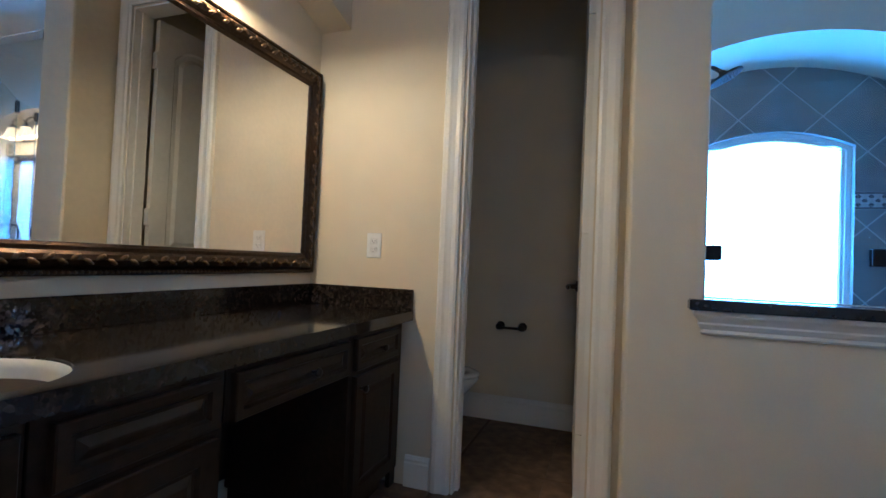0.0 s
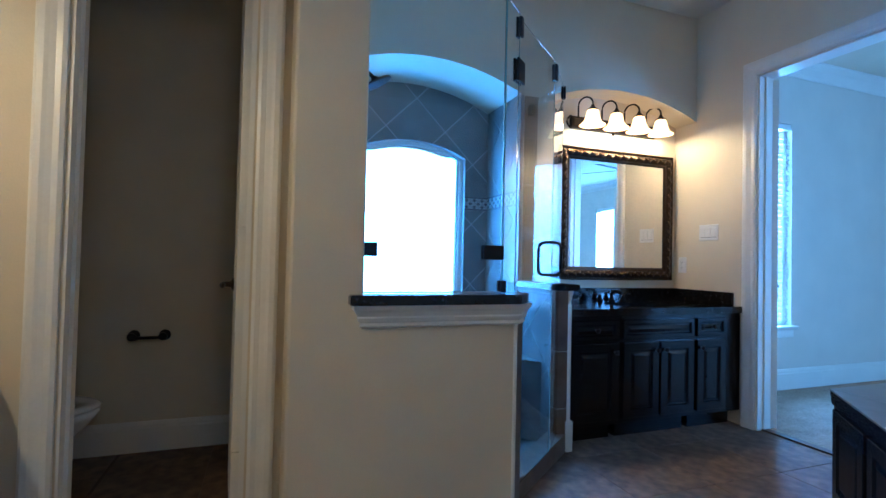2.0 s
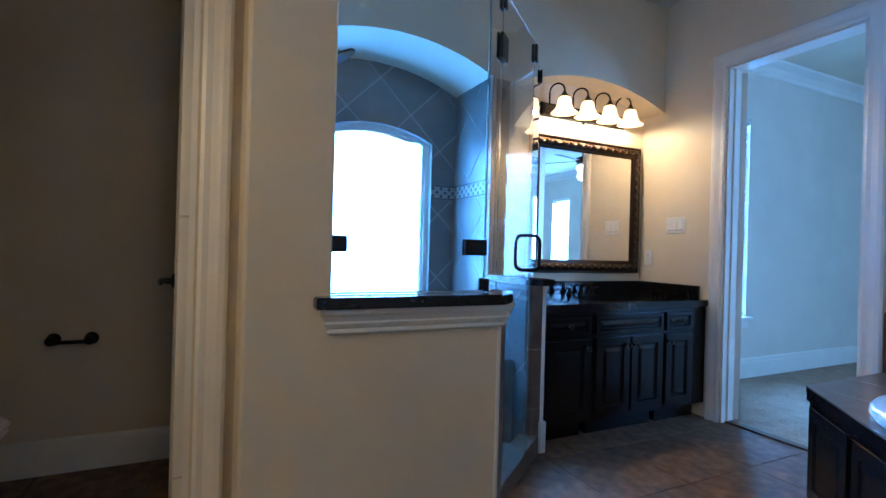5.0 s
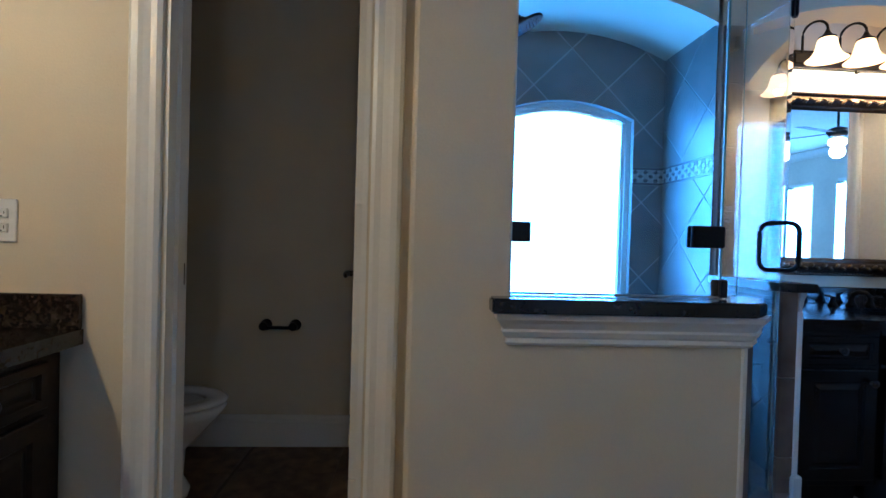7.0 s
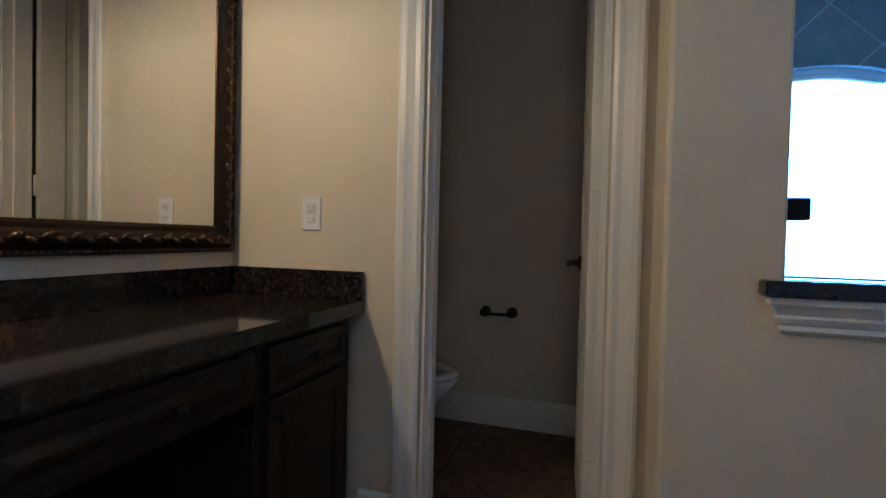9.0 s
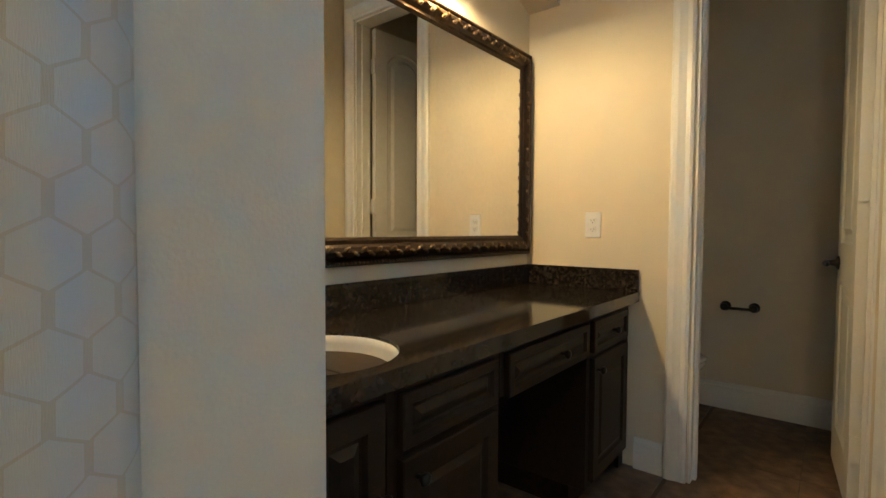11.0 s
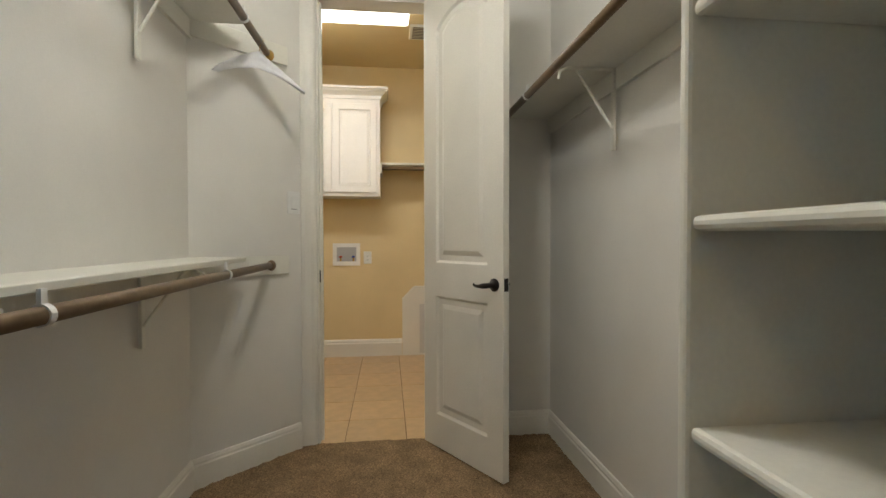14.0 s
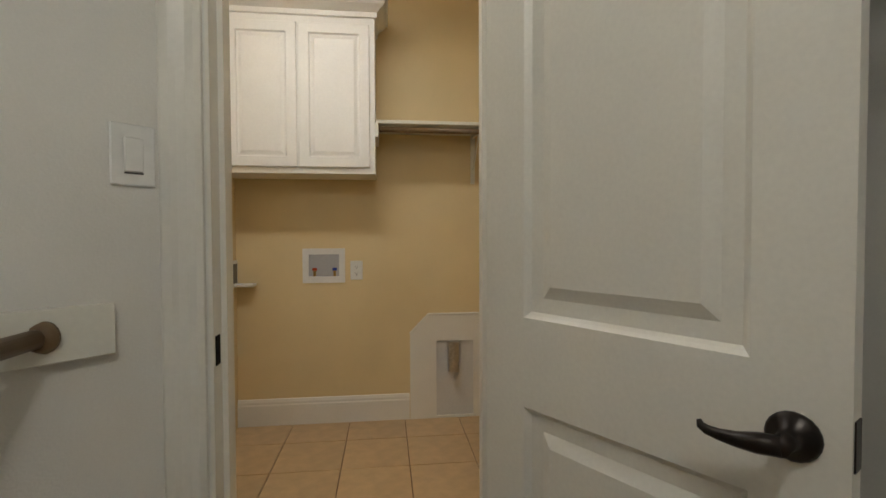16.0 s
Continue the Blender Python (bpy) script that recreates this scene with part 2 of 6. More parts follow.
def box(bm, x0, x1, y0, y1, z0, z1, bevel=0.0, seg=1, turn=None):
    vs = bmesh.ops.create_cube(bm, size=1)["verts"]
    m = Matrix.Translation(((x0 + x1) / 2, (y0 + y1) / 2, (z0 + z1) / 2)) @ Matrix.Diagonal((abs(x1 - x0), abs(y1 - y0), abs(z1 - z0), 1))
    bmesh.ops.transform(bm, matrix=m, verts=vs)
    if bevel:
        es = list({e for v in vs for e in v.link_edges})
        r = bmesh.ops.bevel(bm, geom=es, offset=bevel, segments=seg, affect="EDGES", profile=0.5)
        vs = list({v for f in r["faces"] for v in f.verts} | {v for v in vs if v.is_valid})
    if turn is not None:
        bmesh.ops.transform(bm, matrix=turn, verts=vs)
    return bm


def B(*a, **k):
    return box(bmesh.new(), *a, **k)


def prism(bm, pts, axis, a0, a1):
    """A flat outline pushed through from a0 to a1 along one axis; pts are the other two coordinates in order."""
    def at(p, a):
        return {"x": (a, p[0], p[1]), "y": (p[0], a, p[1]), "z": (p[0], p[1], a)}[axis]
    lo = [bm.verts.new(at(p, a0)) for p in pts]
    hi = [bm.verts.new(at(p, a1)) for p in pts]
    bm.faces.new(lo)
    bm.faces.new(hi[::-1])
    n = len(pts)
    for i in range(n):
        j = (i + 1) % n
        bm.faces.new((lo[i], lo[j], hi[j], hi[i]))
    return bm


def cyl(bm, p, q, r, r2=None, seg=16):
    p, q = Vector(p), Vector(q)
    d = q - p
    m = Matrix.Translation((p + q) / 2) @ d.to_track_quat("Z", "Y").to_matrix().to_4x4()
    bmesh.ops.create_cone(bm, cap_ends=True, segments=seg, radius1=r, radius2=r if r2 is None else r2, depth=d.length, matrix=m)
    return bm


def lathe(bm, profile, at, seg=24, turn=None):
    """Rings of (radius, height) round a vertical axis."""
    rings, made = [], []
    for r, z in profile:
        if r < 1e-5:
            v = bm.verts.new((0, 0, z))
            rings.append([v])
            made.append(v)
        else:
            ring = [bm.verts.new((r * math.cos(2 * math.pi * i / seg), r * math.sin(2 * math.pi * i / seg), z)) for i in range(seg)]
            rings.append(ring)
            made += ring
    for a, b in zip(rings, rings[1:]):
        for i in range(seg):
            j = (i + 1) % seg
            quad = [a[i % len(a)], a[j % len(a)], b[j % len(b)], b[i % len(b)]]
            face = list(dict.fromkeys(quad))
            if len(face) > 2:
                bm.faces.new(face)
    m = Matrix.Translation(at) @ (turn or Matrix())
    bmesh.ops.transform(bm, matrix=m, verts=made)
    return bm


def tube(bm, pts, r, seg=10, closed=False):
    """A round bar along a line of points."""
    pts = [Vector(p) for p in pts]
    n = len(pts)
    rings = []
    up = Vector((0, 0, 1))
    for i, p in enumerate(pts):
        a = pts[(i - 1) % n] if closed or i > 0 else p
        b = pts[(i + 1) % n] if closed or i < n - 1 else p
        d = (b - a).normalized()
        side = d.cross(up)
        if side.length < 0.05:
            side = d.cross(Vector((1, 0, 0)))
        side.normalize()
        nor = side.cross(d)
        rr = r[i] if isinstance(r, (list, tuple)) else r
        rings.append([bm.verts.new(p + rr * (math.cos(2 * math.pi * k / seg) * side + math.sin(2 * math.pi * k / seg) * nor)) for k in range(seg)])
    for i in range(n if closed else n - 1):
        a, b = rings[i], rings[(i + 1) % n]
        for k in range(seg):
            j = (k + 1) % seg
            bm.faces.new((a[k], a[j], b[j], b[k]))
    if not closed:
        bm.faces.new(rings[0])
        bm.faces.new(rings[-1][::-1])
    return bm


def arc(c0, c1, z_end, z_top, n=16):
    """Points of a flat arch from (c0, z_end) over z_top to (c1, z_end)."""
    w, h = abs(c1 - c0) / 2, z_top - z_end
    R = (w * w + h * h) / (2 * h)
    mid, zc = (c0 + c1) / 2, z_top - R
    half = math.asin(w / R)
    out = []
    for i in range(n + 1):
        a = -half + 2 * half * i / n
        s = math.copysign(1, c1 - c0)
        out.append((mid + s * R * math.sin(a), zc + R * math.cos(a)))
    return out


def arc_z(c, c0, c1, z_end, z_top):
    w, h = abs(c1 - c0) / 2, z_top - z_end
    R = (w * w + h * h) / (2 * h)
    d = c - (c0 + c1) / 2
    return z_top - R + math.sqrt(max(R * R - d * d, 0))


def clip_poly(poly, a, b, c):
    """The part of a convex outline where a*x + b*y <= c."""
    out = []
    for i, p in enumerate(poly):
        q = poly[(i + 1) % len(poly)]
        dp, dq = a * p[0] + b * p[1] - c, a * q[0] + b * q[1] - c
        if dp <= 0:
            out.append(p)
        if dp * dq < 0:
            s = dp / (dp - dq)
            out.append((p[0] + s * (q[0] - p[0]), p[1] + s * (q[1] - p[1])))
    return out

# ---- structure: plan lines ----
WX, EX = -1.495, 2.873          # bath west and east wall faces
AY = 2.172                      # wall with the toilet room door
SF = 1.915                      # shower front, proud of the toilet room wall
NY, HY, SY = 3.215, 3.02, 3.50  # niche back, header face, shower back
CEIL = 2.90
HW = 0.893                      # height of the shower half walls
SX0, SX1 = 0.18, 1.395          # shower side walls
ARCH_END, ARCH_TOP = 2.12, 2.268

# bath, toilet room and shower floor base
structure("floor", B(-1.65, 2.96, -1.75, 3.65, -0.15, -0.012), GROUT, "tan grout bed of the bathroom floor", "floor")

# west wall behind the first vanity, with a shallow arched niche
bm = bmesh.new()
box(bm, WX - 0.12, WX, 0.42, 3.40, 0, CEIL)
prism(bm, [(0.42, CEIL), (0.42, ARCH_END)] + arc(0.42, AY, ARCH_END + 0.01, 2.27)[1:-1] + [(AY, ARCH_END + 0.01), (AY, CEIL)], "x", WX, -1.33)
structure("wall_west", bm, PAINT_BATH, "cream painted bathroom wall with an arched vanity niche")

# wall with the toilet room doorway
bm = bmesh.new()
box(bm, WX, -0.725, AY, AY + 0.115, 0, CEIL)
box(bm, -0.725, -0.165, AY, AY + 0.115, 2.44, CEIL)
box(bm, -0.165, -0.042, AY, AY + 0.115, 0, CEIL)
structure("wall_toilet_room", bm, PAINT_BATH, "cream painted wall with the toilet room doorway")
bm = prism(bmesh.new(), [(0.785, SF), (0.83, SF + 0.045), (0.83, SF + 0.115), (0.202, SF + 0.115), (0.202, AY + 0.115), (-0.042, AY + 0.115), (-0.042, SF + 0.012), (-0.038, SF + 0.004), (-0.030, SF)], "z", 0, HW)
prism(bm, [(0.194, SF), (0.200, SF + 0.002), (0.202, SF + 0.008), (0.202, AY + 0.115), (-0.042, AY + 0.115), (-0.042, SF + 0.012), (-0.038, SF + 0.004), (-0.030, SF)], "z", HW, CEIL)
structure("wall_shower_pier", bm, PAINT_BATH, "cream painted pier and half wall in front of the shower")
structure("wall_toilet_back", B(WX, SX0 - 0.14, 3.25, 3.40, 0, CEIL), PAINT_BATH, "cream painted back wall of the toilet room")
structure("wall_toilet_side", B(SX0 - 0.14, SX0 - 0.012, AY + 0.115, 3.64, 0, CEIL), PAINT_BATH, "cream painted wall between toilet room and shower")

# north wall: header with two arches, shower alcove and vanity niche
bm = bmesh.new()
a1 = arc(SX0 - 0.012, SX1 + 0.012, ARCH_END, ARCH_TOP, 24)
a2 = arc(1.56, EX, ARCH_END, 2.26, 20)
prism(bm, [(SX0 - 0.012, CEIL)] + a1 + [(1.56, ARCH_END)] + a2[1:] + [(EX, CEIL)], "y", HY, NY)
structure("wall_header_north", bm, PAINT_BATH, "cream painted wall above the shower and vanity arches")
bm = bmesh.new()
prism(bm, [(SX0 - 0.012, 2.6)] + a1 + [(SX1 + 0.012, 2.6)], "y", NY, SY + 0.012)
structure("shower_vault", bm, PAINT_BATH, "smooth painted barrel vault over the shower", "ceiling")
structure("wall_north", B(1.56, 3.0, NY, NY + 0.14, 0, 2.6), PAINT_BATH, "cream painted niche wall behind the second vanity")
structure("wall_shower_side", box(B(SX1 + 0.012, 1.56, HY, NY, 0, ARCH_END), SX1 + 0.012, 1.56, NY, SY + 0.14, 0, 2.6), PAINT_BATH, "cream painted wall between shower and vanity niche")

# shower back wall with an arched window opening
WL, WR, WB, WE, WT = 0.395, 1.212, 0.72, 1.782, 1.880
bm = bmesh.new()
y0, y1 = SY + 0.003, SY + 0.14
box(bm, SX0 - 0.14, WL, y0, y1, 0, 2.6)
box(bm, WR, SX1 + 0.012, y0, y1, 0, 2.6)
box(bm, WL, WR, y0, y1, 0, WB)
prism(bm, [(WL, 2.6)] + arc(WL, WR, WE, WT, 16) + [(WR, 2.6)], "y", y0, y1)
structure("wall_shower_back", bm, SHOWER_GROUT, "grouted shower wall with an arched window opening")
structure("wall_shower_left", B(SX0 - 0.012, SX0, AY + 0.115, SY + 0.012, 0, 2.28), SHOWER_GROUT, "grouted shower side wall")
structure("wall_shower_right", B(SX1 - 0.0075, SX1 + 0.012, HY, SY + 0.002, 0, 2.26), SHOWER_GROUT, "grouted shower wall beside the vanity")

# half walls of the corner shower, with a step between them
structure("half_wall_inner_tile", B(0.2155, 0.829, SF + 0.1155, SF + 0.125, 0.02, HW - 0.003), SHOWER_TILE, "grey tile on the inner face of the half wall")
structure("pier_inner_tile", B(0.2025, 0.213, SF + 0.1255, AY + 0.114, 0.02, 2.13), SHOWER_TILE, "grey tile on the inner face of the pier")
structure("half_wall_grout", B(SX1 - 0.0075, SX1 - 0.0002, 2.621, HY - 0.001, 0.02, HW - 0.003), SHOWER_GROUT, "light grout on the inner face of the half wall", "wall")
structure("half_wall_vanity", B(SX1, 1.49, 2.60, HY, 0, HW), PAINT_BATH, "cream painted half wall between shower and vanity")
bm = bmesh.new()
prism(bm, [(0.832, 2.03), (0.86, 2.10), (1.49, 2.60), (1.42, 2.68), (0.78, 2.16), (0.78, 2.03)], "z", 0, 0.10)
structure("shower_curb", bm, DECK_TILE, "taupe tiled shower curb", "curb")
structure("shower_floor", prism(bmesh.new(), [(SX0, SF + 0.115), (0.79, SF + 0.115), (0.80, 2.17), (SX1, 2.66), (SX1, SY + 0.012), (SX0, SY + 0.012)], "z", -0.012, 0.02), SHOWER_TILE, "grey tiled shower floor", "floor")
structure("shower_bench", prism(bmesh.new(), [(SX0, SY + 0.01), (SX0, 3.14), (0.95, 3.14), (SX1 - 0.011, 2.72), (SX1 - 0.011, SY + 0.01)], "z", 0.02, 0.475), SHOWER_TILE, "grey tiled shower bench", "bench")

# east wall: doorway to the bedroom and the tub alcove
DB0, DB1, DBH = 1.80, 2.53, 2.30
T0, T1 = -0.333, 1.573
bm = bmesh.new()
box(bm, EX, EX + 0.12, DB1, NY, 0, CEIL)
box(bm, EX, EX + 0.12, DB0, DB1, DBH, CEIL)
box(bm, EX, EX + 0.12, T1, DB0, 0, CEIL)
prism(bm, [(T0, CEIL)] + arc(T0, T1, 1.93, 2.24, 24) + [(T1, CEIL)], "x", EX, EX + 0.12)
box(bm, EX, EX + 0.12, -1.75, T0, 0, CEIL)
structure("wall_east", bm, PAINT_BATH, "cream painted wall with the bedroom doorway and tub arch")
structure("wall_alcove", B(EX + 0.10, EX + 0.16, T0 - 0.05, T1 + 0.05, 0, 2.5), PAINT_BATH, "cream painted back of the arched tub alcove")
structure("wall_south", B(-0.92, EX + 0.12, -1.87, -1.75, 0, CEIL), PAINT_BATH, "cream painted south wall of the bathroom")
structure("ceiling", B(-1.65, 3.0, -1.87, 3.25, CEIL, CEIL + 0.1), PAINT_CEIL, "cream painted bathroom ceiling", "ceiling")

# closet: walls, ceiling, carpet
CN, CS, CW = 0.33, -1.475, -3.70
structure("wall_closet_north", B(CW - 0.12, -0.92, CN, 0.382, 0, 2.95), PAINT_CLOSET, "off-white wall of the closet")
bm = bmesh.new()
box(bm, -0.92, -0.80, 0.165, 0.382, 0, 2.95)
box(bm, -0.92, -0.80, -1.87, -1.25, 0, 2.95)
box(bm, -0.92, -0.80, -1.25, 0.165, 2.45, 2.95)
structure("wall_closet_opening", bm, PAINT_BATH, "cream wall round the open closet entrance")
structure("wall_closet_south", B(-3.28, -0.92, CS - 0.12, CS, 0, 2.78), PAINT_CLOSET, "off-white south wall of the closet")
bm = bmesh.new()
prism(bm, [(-3.265, CS), (-3.70, -1.04), (-3.86, -1.04), (-3.86, CS - 0.12), (-3.265, CS - 0.12)], "z", 0, 2.78)
structure("wall_closet_corner", bm, PAINT_CLOSET, "off-white angled corner wall of the closet")
LD0, LD1, LDH = -0.978, -0.370, 2.435
bm = bmesh.new()
box(bm, CW - 0.12, CW, LD1, CN, 0, 2.78)
box(bm, CW - 0.12, CW, LD0, LD1, LDH, 2.78)
box(bm, CW - 0.12, CW, -1.04, LD0, 0, 2.78)
structure("wall_closet_west", bm, PAINT_CLOSET, "off-white closet wall with the laundry doorway")
structure("ceiling_closet", B(CW - 0.12, -0.92, CS - 0.12, CN, 2.72, 2.80), PAINT_CLOSET, "off-white closet ceiling", "ceiling")

# carpet with a trodden pile
bm = bmesh.new()
nx, ny = 118, 74
x0, x1, y0, y1 = CW, -0.80, CS, CN
grid = []
for i in range(nx + 1):
    row = []
    for j in range(ny + 1):
        x, y = x0 + (x1 - x0) * i / nx, y0 + (y1 - y0) * j / ny
        h = 0.007 * noise.noise((x * 24, y * 24, 1.0)) + 0.006 * noise.noise((x * 60, y * 60, 5.0))
        row.append(bm.verts.new((x, y, 0.004 + h)))
    grid.append(row)
for i in range(nx):
    for j in range(ny):
        bm.faces.new((grid[i][j], grid[i + 1][j], grid[i + 1][j + 1], grid[i][j + 1]))
structure("carpet", bm, CARPET, "brown shaggy closet carpet", "carpet", smooth=True)
structure("floor_closet", B(CW, -0.80, -1.75, CN, -0.1, -0.014), GROUT, "slab below the closet carpet", "floor")

# laundry room
LX, LS, LN, LCEIL = -5.685, -1.51, 0.70, 2.765
structure("wall_laundry_west", B(LX - 0.12, LX, LS - 0.12, LN, 0, 2.85), PAINT_LAUNDRY, "golden beige back wall of the laundry")
structure("wall_laundry_south", B(LX, CW - 0.16, LS - 0.12, LS, 0, 2.85), PAINT_LAUNDRY, "golden beige side wall of the laundry")
structure("wall_laundry_north", B(LX - 0.12, CW - 0.12, LN, LN + 0.12, 0, 2.85), PAINT_LAUNDRY, "golden beige north wall of the laundry")
bm = bmesh.new()
box(bm, CW - 0.132, CW - 0.12, LS, LD0 - 0.0, 0, 2.85)
box(bm, CW - 0.132, CW - 0.12, LD1, LN, 0, 2.85)
box(bm, CW - 0.132, CW - 0.12, LD0, LD1, LDH, 2.85)
structure("wall_laundry_east", bm, PAINT_LAUNDRY, "golden beige doorway wall of the laundry")
structure("ceiling_laundry", B(LX, CW - 0.132, LS, LN, LCEIL, LCEIL + 0.08), PAINT_LAUNDRY, "beige laundry ceiling", "ceiling")
structure("floor_laundry", B(LX - 0.1, CW + 0.0, LS - 0.1, LN + 0.1, -0.1, -0.004), LAUNDRY_GROUT, "brown grout bed of the laundry floor", "floor")

# bedroom
BX, BY0, BY1, BC = 7.0, -4.0, 3.20, 2.85
structure("floor_bedroom", B(EX + 0.06, BX + 0.1, BY0 - 0.1, BY1 + 0.1, -0.1, 0.004), CARPET_BED, "tan bedroom carpet", "carpet")
bm = bmesh.new()
W3 = (3.46, 4.17, 0.55, 2.30)
box(bm, EX + 0.12, W3[0], BY1, BY1 + 0.12, 0, BC)
box(bm, W3[1], BX, BY1, BY1 + 0.12, 0, BC)
box(bm, W3[0], W3[1], BY1, BY1 + 0.12, 0, W3[2])
box(bm, W3[0], W3[1], BY1, BY1 + 0.12, W3[3], BC)
structure("wall_bedroom_north", bm, PAINT_BED, "cream bedroom wall with a tall window")
bm = bmesh.new()
EW = [(-3.12, -2.54), (-2.05, -1.55)]
box(bm, BX, BX + 0.12, BY0, EW[0][0], 0, BC)
box(bm, BX, BX + 0.12, EW[0][1], EW[1][0], 0, BC)
box(bm, BX, BX + 0.12, EW[1][1], BY1 + 0.12, 0, BC)
for a, b in EW:
    box(bm, BX, BX + 0.12, a, b, 0, 0.55)
    box(bm, BX, BX + 0.12, a, b, 2.30, BC)
structure("wall_bedroom_east", bm, PAINT_BED, "cream bedroom wall with two windows")
structure("wall_bedroom_south", B(EX + 0.12, BX, BY0 - 0.12, BY0, 0, BC), PAINT_BED, "cream south wall of the bedroom")
structure("wall_bedroom_west", B(EX + 0.16, EX + 0.20, BY0, DB0 - 0.1, 0, BC), PAINT_BED, "cream west wall of the bedroom")
structure("ceiling_bedroom", B(EX + 0.12, BX + 0.12, BY0 - 0.12, BY1 + 0.12, BC, BC + 0.1), PAINT_CEIL, "pale bedroom ceiling", "ceiling")


def run(bm, profile, p, q):
    """A moulding: (out, up) profile carried from p to q; 'out' is to the right of the way walked."""
    p, q = Vector(p), Vector(q)
    d = (q - p).normalized()
    o = d.cross(Vector((0, 0, 1)))
    a = [bm.verts.new(p + o * u + Vector((0, 0, v))) for u, v in profile]
    b = [bm.verts.new(q + o * u + Vector((0, 0, v))) for u, v in profile]
    n = len(profile)
    for i in range(n):
        j = (i + 1) % n
        bm.faces.new((a[i], a[j], b[j], b[i]))
    bm.faces.new(a[::-1])
    bm.faces.new(b)
    return bm


CROWN = [(0, 0), (0.012, 0), (0.02, 0.03), (0.05, 0.07), (0.075, 0.09), (0.10, 0.11), (0.10, 0.13), (0, 0.13)]
structure("trim_crown_north", run(bmesh.new(), CROWN, (EX + 0.2, BY1, BC - 0.13), (BX, BY1, BC - 0.13)), TRIM, "white crown moulding of the bedroom", "trim")
structure("trim_crown_east", run(bmesh.new(), CROWN, (BX, BY1, BC - 0.13), (BX, BY0, BC - 0.13)), TRIM, "white crown moulding of the bedroom", "trim")
SKIRT = [(0, 0), (0.016, 0), (0.016, 0.105), (0.012, 0.112), (0.012, 0.122), (0.006, 0.135), (0, 0.138)]


def skirt(p, q, tall=1.0):
    pr = [(u, v * tall) for u, v in SKIRT]
    return structure("baseboard", run(bmesh.new(), pr, (*p, 0), (*q, 0)), TRIM, "white painted baseboard along the wall", "baseboard")


skirt((-0.945, AY), (-0.826, AY))
skirt((WX, 3.25), (SX0 - 0.14, 3.25), 1.15)
skirt((EX, -0.6), (EX, -1.75))
skirt((EX + 0.2, BY1), (BX, BY1), 1.3)
skirt((BX, BY1), (BX, BY0), 1.3)
skirt((CW, CN), (-1.70, CN))
skirt((CW, LD1 + 0.10), (CW, CN))
skirt((-3.265, CS), (-3.67, -1.07))
skirt((-0.92, CS), (-3.265, CS))
skirt((LX, LS), (LX, -0.466), 1.2)

# ---- door casings ----
CASING = [(0, 0), (0.0, 0.014), (0.012, 0.020), (0.030, 0.018), (0.048, 0.022), (0.060, 0.026), (0.078, 0.026), (0.088, 0.020), (0.09, 0.0)]


def casing(name, axis, face, out, c0, c1, top, label, w=0.09):
    """Moulded casing round an opening c0..c1 in a wall face; out is +1 or -1 along the wall's axis."""
    bm = bmesh.new()
    k = w / 0.09
    prof = [(u * k, v) for u, v in CASING]
    loops = []
    for (cx, cz, du, dv) in ((c0, 0.0, -1, 0), (c0, top, -1, 1), (c1, top, 1, 1), (c1, 0.0, 1, 0)):
        ring = []
        for u, v in prof:
            c, z, f = cx + du * u, cz + dv * u, face + out * v
            ring.append(bm.verts.new((f, c, z) if axis == "x" else (c, f, z)))
        loops.append(ring)
    for a, b in zip(loops, loops[1:]):
        for i in range(len(prof)):
            j = (i + 1) % len(prof)
            bm.faces.new((a[i], a[j], b[j], b[i]))
    bm.faces.new(loops[0][::-1])
    bm.faces.new(loops[-1])
    return structure(name, bm, TRIM, label, "trim")


def jamb(name, axis, f0, f1, c0, c1, top, label):
    bm = bmesh.new()
    t, s = 0.0, 0.035
    f0, f1 = f0 - 0.003, f1 + 0.003
    fm = (f0 + f1) / 2
    for a, b, z0, z1 in ((c0 - t, c0 + 0.008, 0, top), (c1 - 0.008, c1 + t, 0, top), (c0, c1, top - 0.008, top)):
        box(bm, f0, f1, a, b, z0, z1) if axis == "x" else box(bm, a, b, f0, f1, z0, z1)
    for a, b, z0, z1 in ((c0 + 0.008, c0 + 0.02, 0, top - 0.008), (c1 - 0.02, c1 - 0.008, 0, top - 0.008)):
        box(bm, fm - s / 2, fm + s / 2, a, b, z0, z1) if axis == "x" else box(bm, a, b, fm - s / 2, fm + s / 2, z0, z1)
    return structure(name, bm, TRIM, label, "trim")


casing("trim_toilet_door", "y", AY, -1, -0.733, -0.157, 2.45, "white moulded casing of the toilet room door", 0.088)
jamb("jamb_toilet_door", "y", AY, AY + 0.115, -0.725, -0.165, 2.44, "white jamb of the toilet room door")
casing("trim_bedroom_door", "x", EX, -1, DB0 - 0.005, DB1 + 0.005, DBH + 0.005, "white moulded casing of the bedroom doorway", 0.095)
jamb("jamb_bedroom_door", "x", EX, EX + 0.12, DB0, DB1, DBH, "white jamb of the bedroom doorway")
casing("trim_laundry_door", "x", CW, 1, LD0 - 0.005, LD1 + 0.005, LDH + 0.005, "white moulded casing of the laundry doorway", 0.085)
jamb("jamb_laundry_door", "x", CW - 0.132, CW, LD0, LD1, LDH, "white jamb of the laundry doorway")
casing("trim_laundry_inside", "x", CW - 0.132, -1, LD0 - 0.005, LD1 + 0.005, LDH + 0.005, "white moulded casing on the laundry side", 0.085)


